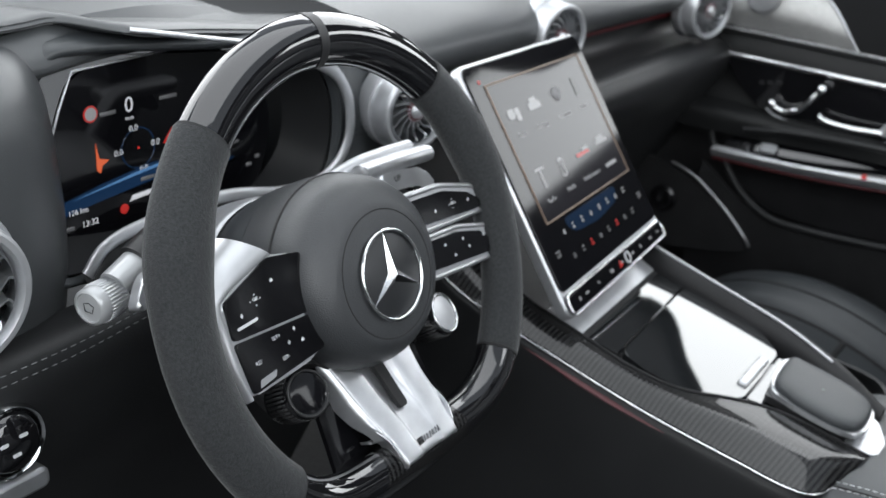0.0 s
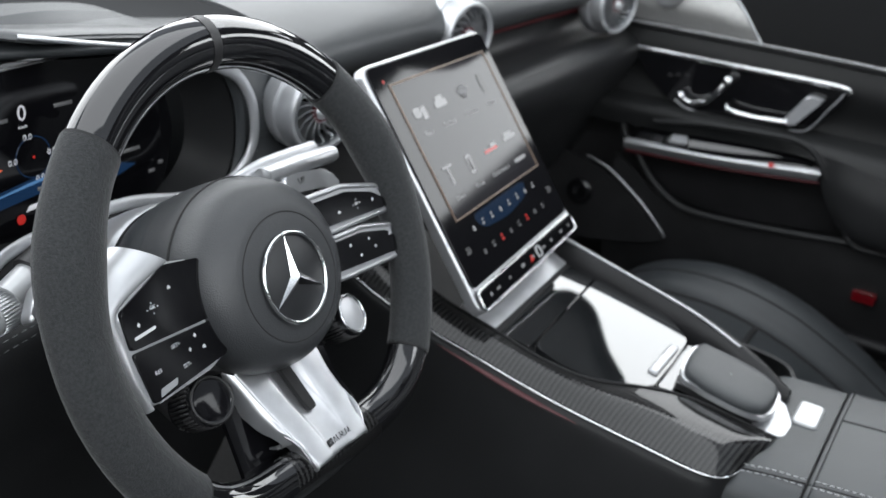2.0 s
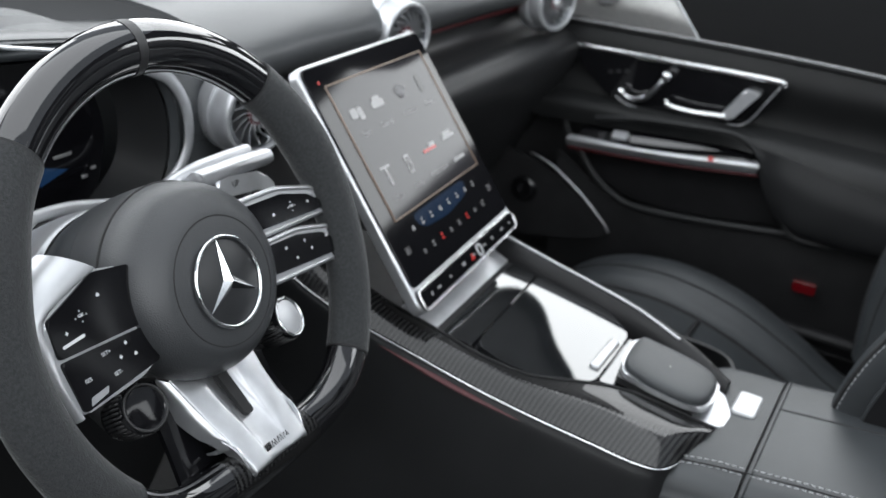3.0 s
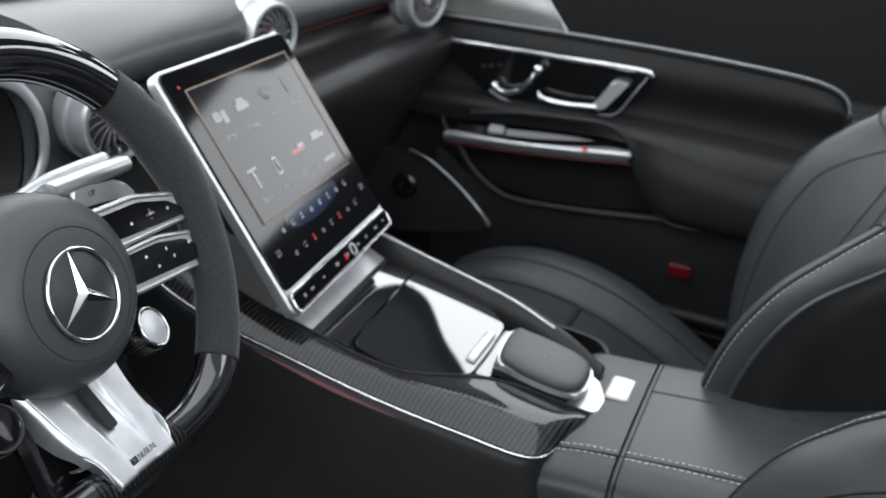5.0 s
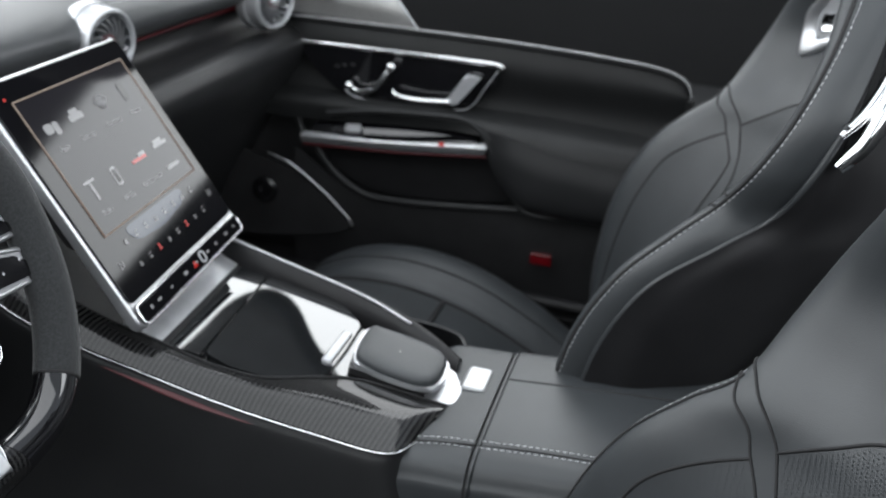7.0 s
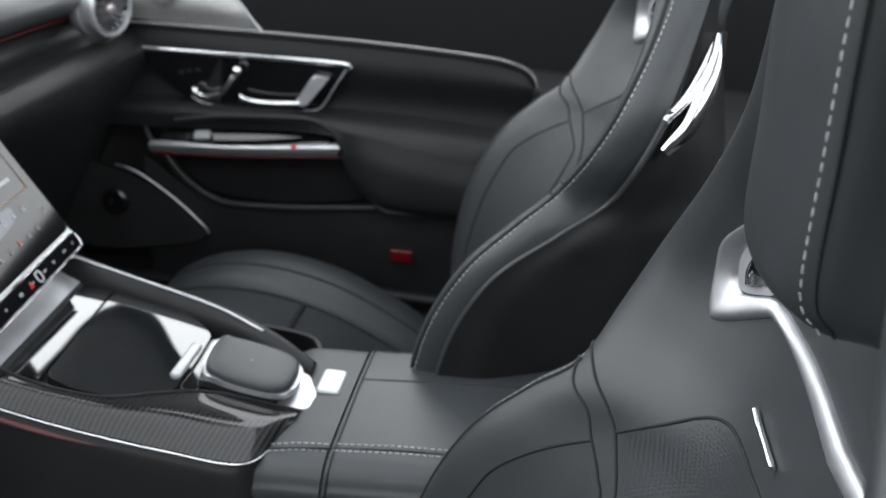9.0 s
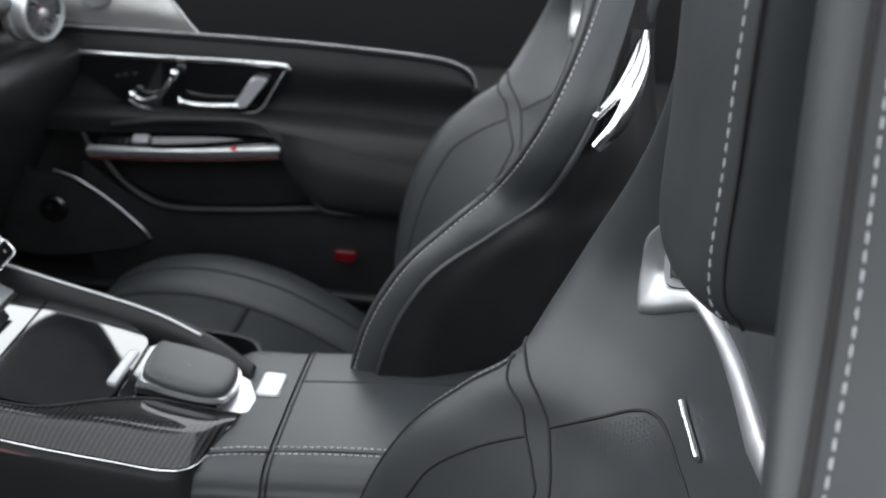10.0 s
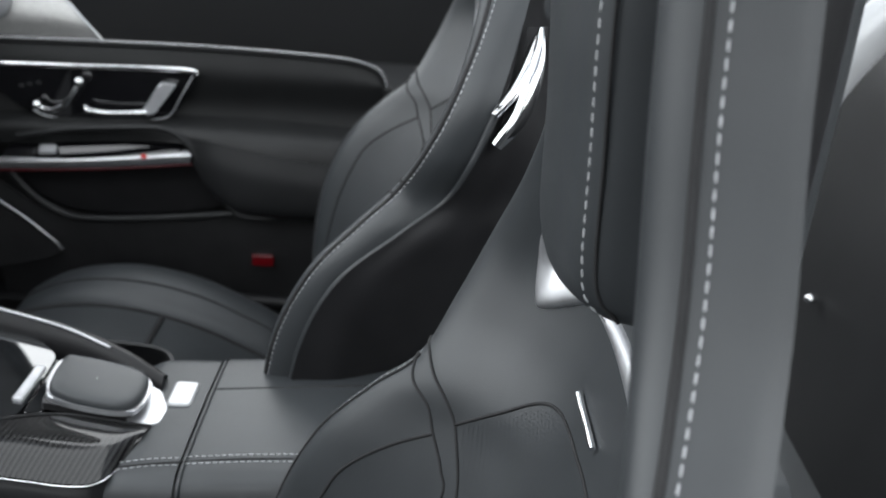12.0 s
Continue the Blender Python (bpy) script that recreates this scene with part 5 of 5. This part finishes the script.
def seat_row(l):
    z, w, xr, xc, rd = l
    k = max(0.0, min(1.0, (z - 0.95) / 0.1))
    half = [(w + 0.014, xr + rd + 0.012 + 0.014 * k, z), (w + 0.015, xr + 0.020 + 0.016 * k, z), (w + 0.004, xr + 0.001 + 0.003 * k, z), (w - 0.022, xr + 0.006, z - 0.003), (w - 0.065, xr + (xc - xr) * 0.55, z - 0.002), (w * 0.45, xc - 0.004, z)]
    pts = [(y, x, h) for y, x, h in half] + [(0.0, xc, z)] + [(-y, x, h) for y, x, h in reversed(half)]
    return [V(x, SY + y, h) for y, x, h in pts]


BR = [seat_row(l) for l in LEV]
part("backrest", loft(BR, 90, 70, thick=-0.004), LEATHER, seat, "grey leather backrest with deep bolsters")


def skin(u, v, lift=0.0):
    """A point of the backrest's skin; u: level, v: control point across."""
    return spline([spline(r, v) for r in BR], u) + V(-lift, 0, 0)


def between(u, pairs):
    """Straight interpolation in a short table of (u, v)."""
    for (a, p), (b, q) in zip(pairs, pairs[1:]):
        if u <= b:
            return p + (q - p) * max(0.0, u - a) / (b - a)
    return pairs[-1][1]


def skin_line(uv, n=40, lift=0.0004):
    return [skin(p.x, p.y, lift) for p in cr([V(u, v, 0) for u, v in uv], n)]


for s in (0, 1):
    f = (lambda v: 12 - v) if s else (lambda v: v)
    c = 1.80 if s else 2.38
    rise = [(7, 0.0), (8.6, -0.14), (11.8, -0.18)] if s else []
    part("piping", tube(skin_line([(u, f(c + q)) for u, q in [(0.2, 0.0), (3, 0.0), (4.2, 0.0), (5.05, 0.0)] + rise], 90), 0.0020 if s else 0.0014, 6), SEAM, seat)
    part("stitching", stitches(skin_line([(u, f(c - 0.18 + q)) for u, q in [(0.2, 0.0), (3, 0.0), (4.2, 0.0), (5.1, 0.0)] + rise], 110, 0.0006), 0.0040, 0.0022, 0.0005 if s else 0.00036), THREAD, seat, "pale edge stitching")
    part("bolster_seam", tube(skin_line([(3.85, f(3.86)), (3.54, f(3.7)), (3.2, f(3.55)), (2.81, f(3.41)), (2.41, f(3.39)), (1.2, f(3.35)), (0.3, f(3.35))], 60), 0.0013, 6), SEAM, seat)
    part("band_seam", tube(skin_line([(4.95, f(1.95)), (4.9, f(2.56)), (4.46, f(3.39)), (3.85, f(3.86)), (3.43, f(4.23)), (3.0, f(4.46)), (1.5, f(4.62)), (0.3, f(4.65))], 70), 0.0013, 6), SEAM, seat)
    part("band_seam", tube(skin_line([(5.26, f(1.95)), (5.22, f(2.76)), (4.85, f(3.37)), (4.39, f(3.79)), (3.95, f(4.11)), (3.29, f(4.52)), (2.6, f(4.78)), (1.5, f(4.92)), (0.3, f(4.95))], 70), 0.0013, 6), SEAM, seat)
    part("insert_seam", tube(skin_line([(4.18, f(3.95)), (4.75, f(4.12)), (5.17, f(4.37)), (5.42, f(4.61)), (5.5, f(4.83)), (5.45, f(5.1)), (5.42, f(5.34)), (5.46, f(5.62)), (5.48, f(5.98))], 80), 0.0013, 6), SEAM, seat)
    holes = bmesh.new()
    for i in range(74):
        u = 0.6 + 4.75 * i / 73
        edge = between(u, ((0.3, 4.95), (1.5, 4.92), (2.6, 4.78), (3.29, 4.52), (3.95, 4.11), (4.18, 3.97), (4.75, 4.14), (5.17, 4.40), (5.4, 4.62)))
        v = 4.0 + (0.03 if i % 2 else 0.0)
        while v < edge + 0.06:
            v += 0.06 if v < 5 else 0.04
        while v < 5.97:
            pt = skin(u, f(v), 0.0011)
            holes.faces.new([holes.verts.new(pt + V(-0.0002 * math.sin(t), 0.0009 * math.cos(t), 0.0009 * math.sin(t))) for t in (0, 1.57, 3.14, 4.71)])
            v += 0.06 if v < 5 else 0.04
        v = 3.4 + (0.035 if i % 2 else 0.0)
        while v < 0.07 + between(u, ((0.3, 3.35), (2.41, 3.39), (2.81, 3.41), (3.2, 3.55), (3.54, 3.70), (3.85, 3.86))):
            v += 0.07
        while u < 3.7 and v < between(u, ((0.3, 4.65), (1.5, 4.62), (3.0, 4.46), (3.43, 4.23), (3.85, 3.86))) - 0.07:
            pt = skin(u, f(v), 0.0011)
            holes.faces.new([holes.verts.new(pt + V(-0.0003, 0.0009 * math.cos(t), 0.0009 * math.sin(t))) for t in (0, 1.57, 3.14, 4.71)])
            v += 0.07
    tagged(part("perforation", holes, SEAM, seat, "rows of fine perforation"), kind="stuff")
    part("side_badge", tube([p + V(-0.003, 0, 0) for p in skin_line([(5.96, f(5.02)), (5.89, f(5.18)), (5.86, f(5.39)), (5.86, f(5.56))], 20)], 0.0026, 8, r2=0.0018), CHROME, seat, "slim silver badge")
    # satin trim round the opening under the head cushion, running down to the badge
    outer_uv = [(7.83, 3.65), (7.45, 3.54), (7.05, 3.69), (6.53, 3.93), (6.47, 4.08), (6.8, 4.52), (6.86, 4.68), (6.75, 5.03), (6.66, 5.47), (6.59, 6.0)]
    inner_uv = [(7.75, 3.86), (7.42, 3.82), (7.12, 3.93), (6.97, 4.03), (6.92, 4.17), (7.05, 4.42), (7.04, 4.62), (6.93, 4.97), (6.87, 5.45), (6.83, 6.0)]
    trim_rows = []
    for g, lift in ((0.0, 0.0), (0.08, 0.004), (0.3, 0.0062), (0.7, 0.0056), (0.93, 0.003), (1.0, -0.002)):
        trim_rows.append([skin(u0 + (u1 - u0) * g, f(v0 + (v1 - v0) * g), lift) for (u0, v0), (u1, v1) in zip(outer_uv, inner_uv)])
    part("opening_trim", loft(trim_rows, 16, 60, thick=0.002), SILVER, seat, "satin silver opening trim")
    part("opening_liner", loft([[skin(u, f(v), 0.001) for u, v in r] for r in ([(7.76, 3.84), (7.40, 3.80), (6.99, 4.02), (6.94, 4.17), (7.06, 4.42)], [(7.9, 4.1), (7.6, 4.1), (7.3, 4.2), (7.2, 4.3), (7.2, 4.5)], [(8.0, 4.4), (7.8, 4.45), (7.6, 4.5), (7.5, 4.55), (7.4, 4.6)])], 10, 24, thick=0.002), SATIN, seat, "smooth silver liner of the opening")
    part("opening_insert", loft([[skin(u, f(v), q) for u, v, q in r] for r in ([(7.42, 4.0, 0.002), (7.2, 4.02, 0.002), (7.03, 4.12, 0.002)], [(7.45, 4.07, 0.008), (7.25, 4.12, 0.008), (7.08, 4.22, 0.008)], [(7.5, 4.2, 0.002), (7.3, 4.26, 0.002), (7.15, 4.34, 0.002)])], 8, 12, thick=0.003), CHROME, seat, "bright faceted insert")
SHL = []
for z, w, xr, xc, rd in LEV:
    k = max(0.0, min(1.0, (z - 0.80) / 0.16))
    k1, k2 = max(0.0, min(1.0, (z - 0.72) / 0.10)), max(0.0, min(1.0, (z - 0.86) / 0.10))
    side = [(w + 0.0185 - 0.0125 * k2, xr + rd + 0.013 - 0.025 * (1 - k1), z), (w + 0.012 - 0.044 * k, xr + rd + 0.05 - 0.035 * k, z - 0.004), (w * (0.75 - 0.28 * k), xc + 0.07 - 0.078 * k, z), (0.0, xc + 0.09 - 0.083 * k, z)]
    SHL.append([V(x, SY - y, h) for y, x, h in side] + [V(x, SY + y, h) for y, x, h in reversed(side[:3])])
part("back_shell", loft(SHL, 50, 40, thick=0.004), SHELL, seat, "black hard shell back")
for s in (1, -1):
    part("shell_line", tube(cr([V(l[2] + l[4] + 0.013 - 0.025 * (1 - max(0.0, min(1.0, (l[0] - 0.72) / 0.10))), SY + s * (l[1] + 0.0175), l[0] - 0.002) for l in LEV[0:8]], 70), 0.0035, 8), LEATHER, seat)
head = part("head_cushion", loft([[V(0.79 + (x - 0.79) * k, SY + y * k2, z) for x, y in ((0.80, -0.072), (0.765, -0.070), (0.743, -0.062), (0.731, -0.035), (0.728, 0), (0.731, 0.035), (0.743, 0.062), (0.765, 0.070), (0.80, 0.072), (0.82, 0.0))] for z, k, k2 in ((0.995, 0.02, 0.2), (0.996, 0.5, 0.75), (1.002, 0.8, 0.92), (1.02, 0.98, 1.0), (1.08, 1.02, 1.04), (1.16, 1.08, 1.08), (1.26, 1.0, 1.05), (1.29, 0.5, 0.8))], 40, 50, True, caps=True), LEATHER, seat, "padded head cushion")
for s in (1, -1):
    ln = cr([V(0.758, SY + s * 0.0635, 1.001), V(0.7455, SY + s * 0.0645, 1.02), V(0.7415, SY + s * 0.067, 1.08), V(0.738, SY + s * 0.070, 1.16), V(0.742, SY + s * 0.068, 1.26)], 40)
    part("seam", tube([p + V(0.003, s * 0.001, 0) for p in ln], 0.001, 6), SEAM, head)
    part("stitching", stitches([p + V(-0.003, 0.0, 0) for p in ln], 0.0042, 0.0024, 0.0005), THREAD, head, "pale stitching")
# cushion
def cush(x, z, c, w):
    return [V(x, SY - w - 0.01, z - 0.12), V(x, SY - w - 0.012, z - 0.04), V(x, SY - w + 0.006, z - 0.003), V(x, SY - w + 0.034, z), V(x, SY - w + 0.068, z - c * 0.45), V(x, SY - w + 0.105, z - c), V(x, SY, z - c - 0.004), V(x, SY + w - 0.105, z - c), V(x, SY + w - 0.068, z - c * 0.45), V(x, SY + w - 0.034, z), V(x, SY + w - 0.006, z - 0.003), V(x, SY + w + 0.012, z - 0.04), V(x, SY + w + 0.01, z - 0.12)]


CU = [cush(0.12, 0.40, 0.0, 0.21), cush(0.125, 0.455, 0.0, 0.215), cush(0.15, 0.485, 0.005, 0.22), cush(0.21, 0.512, 0.018, 0.225), cush(0.29, 0.520, 0.028, 0.23), cush(0.38, 0.502, 0.032, 0.235), cush(0.47, 0.462, 0.03, 0.235), cush(0.54, 0.425, 0.028, 0.23), cush(0.64, 0.40, 0.03, 0.22)]
part("seat_cushion", loft(CU, 60, 60, thick=-0.004), LEATHER, seat, "grey leather seat cushion with raised sides")
def cushion_line(uv, n=40):
    return [spline([spline(r, q.y) for r in CU], q.x) + V(0, 0, 0.0006) for q in cr([V(u, v, 0) for u, v in uv], n)]


for f in ((lambda v: v), (lambda v: 12 - v)):
    part("cushion_seam", tube(cushion_line([(1.2, f(5.0)), (2.5, f(5.0)), (4, f(4.95)), (6, f(4.95)), (7.8, f(4.95))]), 0.0030, 6), SEAM, seat)
    part("cushion_seam", tube(cushion_line([(1.4, f(3.2)), (2.5, f(3.45)), (4, f(3.6)), (6, f(3.6)), (7.8, f(3.6))]), 0.0014, 6), SEAM, seat)
    part("piping", tube(cushion_line([(0.6, f(1.9)), (2.5, f(1.9)), (5, f(1.9)), (7.8, f(1.9))]), 0.0014, 6), SEAM, seat)
part("cushion_seam", tube(cushion_line([(4.62, 5.0), (4.60, 5.4), (4.60, 6), (4.60, 6.6), (4.62, 7.0)]), 0.0045, 6), SEAM, seat)
part("base", prism(rrect(0.46, 0.40, 0.05, cx=0.37, cy=SY), 0.235, 0.40, bevel=0.02), SHELL, seat, "black seat base")
pseat = copy_thing(seat, Matrix.Translation((0.5 - 0.035, -0.37 + 0.69, 0.24 + 0.055)))
tagged(pseat, "grey leather sports seat beside the passenger door")
PLACE[pseat] = Matrix.Translation((0.5 - 0.035, -0.37 + 0.69, 0.24 + 0.055))
guide = [(0.7296, 0.050, 0.9355), (0.7465, 0.055, 0.9588), (0.757, 0.065, 0.9867), (0.7629, 0.080, 1.0118), (0.765, 0.10, 1.0334)]
part("belt_guide", tube(cr([V(*p) for p in guide], 30), 0.0085, 10, r2=0.010, taper=lambda g: 0.3 + 0.7 * math.sin(math.pi * (0.08 + 0.9 * g)) ** 0.6), CHROME, pseat, "bright silver belt guide")
part("belt_guide", tube(cr([V(0.7256, 0.050, 0.9632), V(0.741, 0.060, 0.9812), V(0.7526, 0.075, 1.0017), V(0.7608, 0.090, 1.0222), V(0.764, 0.10, 1.0333)], 30), 0.0055, 10, r2=0.006, taper=lambda g: 0.3 + 0.7 * math.sin(math.pi * (0.08 + 0.9 * g)) ** 0.6), CHROME, pseat, "bright silver belt guide")
part("guide_mount", loft([[V(x + a, y + c, z) for x, y, z in guide] for a, c in ((-0.012, 0.012), (0.004, 0.014), (0.012, 0.03))], 8, 20, thick=0.003), SHELL, pseat, "black belt guide mount")
structure("seat_plinth", prism(rrect(0.46, 0.40, 0.05, cx=0.335, cy=0.32), 0.238, 0.296), SHELL, "black plinth under the passenger seat", "plinth")

# ---- behind the seats ----
rear = thing("rear_bulkhead", (1.2, 0.2, 0.3), "dark leather rear bulkhead with a pale hoop", "bulkhead")
part("panel", loft([[V(x, y, z) for y in (-0.7, -0.2, 0.3, 0.8)] for x, z in ((1.12, 0.54), (1.16, 0.70), (1.21, 0.85), (1.26, 0.98), (1.34, 1.02), (1.5, 1.03))], 24, 20, thick=-0.01), LEATHER_D, rear, "dark leather panel")
part("shelf", loft([[V(x, y, z) for y in (-0.7, -0.2, 0.3, 0.8)] for x, z in ((0.92, 0.24), (0.93, 0.52), (0.96, 0.54), (1.05, 0.542), (1.13, 0.545))], 18, 12, thick=-0.01), LEATHER, rear, "dark leather shelf")
part("hoop", tube(cr([V(1.07, 0.3, 0.86), V(1.095, 0.3, 0.93), V(1.125, 0.3, 0.985), V(1.16, 0.3, 1.03), V(1.22, 0.3, 1.08)], 30), 0.020, 12, r2=0.03), WHITE_BTN, rear, "pale curved hoop")
part("clip", lathe([(0.0, 0.008), (0.007, 0.005), (0.008, 0.0), (0.0, -0.006)], 16, Matrix.Translation((1.145, 0.3, 0.69))), CHROME, rear)
part("red_lamp", prism(circle(0.006, 12), 0, 0.003, basis((1.12, 0.33, 0.56), (0, 1, 0), (0, 0, 1))), GLOW_RED, rear)

# ---- windscreen foot and pillar ----
structure("windscreen_foot", tube(cr([V(-0.12, -0.74, 0.93), V(-0.22, -0.60, 0.95), V(-0.32, -0.45, 0.958), V(-0.42, -0.2, 0.962), V(-0.46, 0.1, 0.962), V(-0.42, 0.5, 0.95), V(-0.35, 0.72, 0.93)], 40), 0.016, 8), PLASTIC, "black windscreen foot strip", "trim")
structure("bonnet", loft([[V(x, y, z) for x, z in ((-0.5, 0.97), (-0.8, 0.98), (-1.2, 0.96), (-1.9, 0.85), (-2.1, 0.6))] for y in (-0.8, -0.5, 0.0, 0.5, 0.8)], 20, 24, thick=0.01), PAINT, "pale painted bonnet ahead of the windscreen", "bonnet")
structure("pillar", tube(cr([V(0.22, 0.55, 1.50), V(0.02, 0.62, 1.36), V(-0.25, 0.68, 1.18), V(-0.62, 0.72, 0.92)], 24), 0.03, 10), PLASTIC, "black windscreen pillar", "pillar")
# unseen pad, added and outlined only to put a dark patch in the lid's reflection
visor = thing("sun_visor", (0.08, 0.6, 1.2), "unseen dark pad added to darken the lid's reflection", "sun visor")
part("pad", loft([[V(x * k + 0.09 * (1 - k), y, 1.20 + (z - 1.20) * k) for x, z in ((-0.10, 1.30), (-0.040, 1.16), (-0.005, 1.085), (0.04, 1.040), (0.075, 1.033), (0.11, 1.047), (0.155, 1.095), (0.21, 1.135), (0.27, 1.20), (0.30, 1.36), (0.08, 1.40), (-0.08, 1.40))] for y, k in ((0.585, 0.05), (0.588, 0.8), (0.60, 0.97), (0.615, 1.0), (0.63, 0.97), (0.642, 0.8), (0.645, 0.05))], 20, 48, True, caps=True), LEATHER_D, visor, "dark padding that blocks light from the lid")
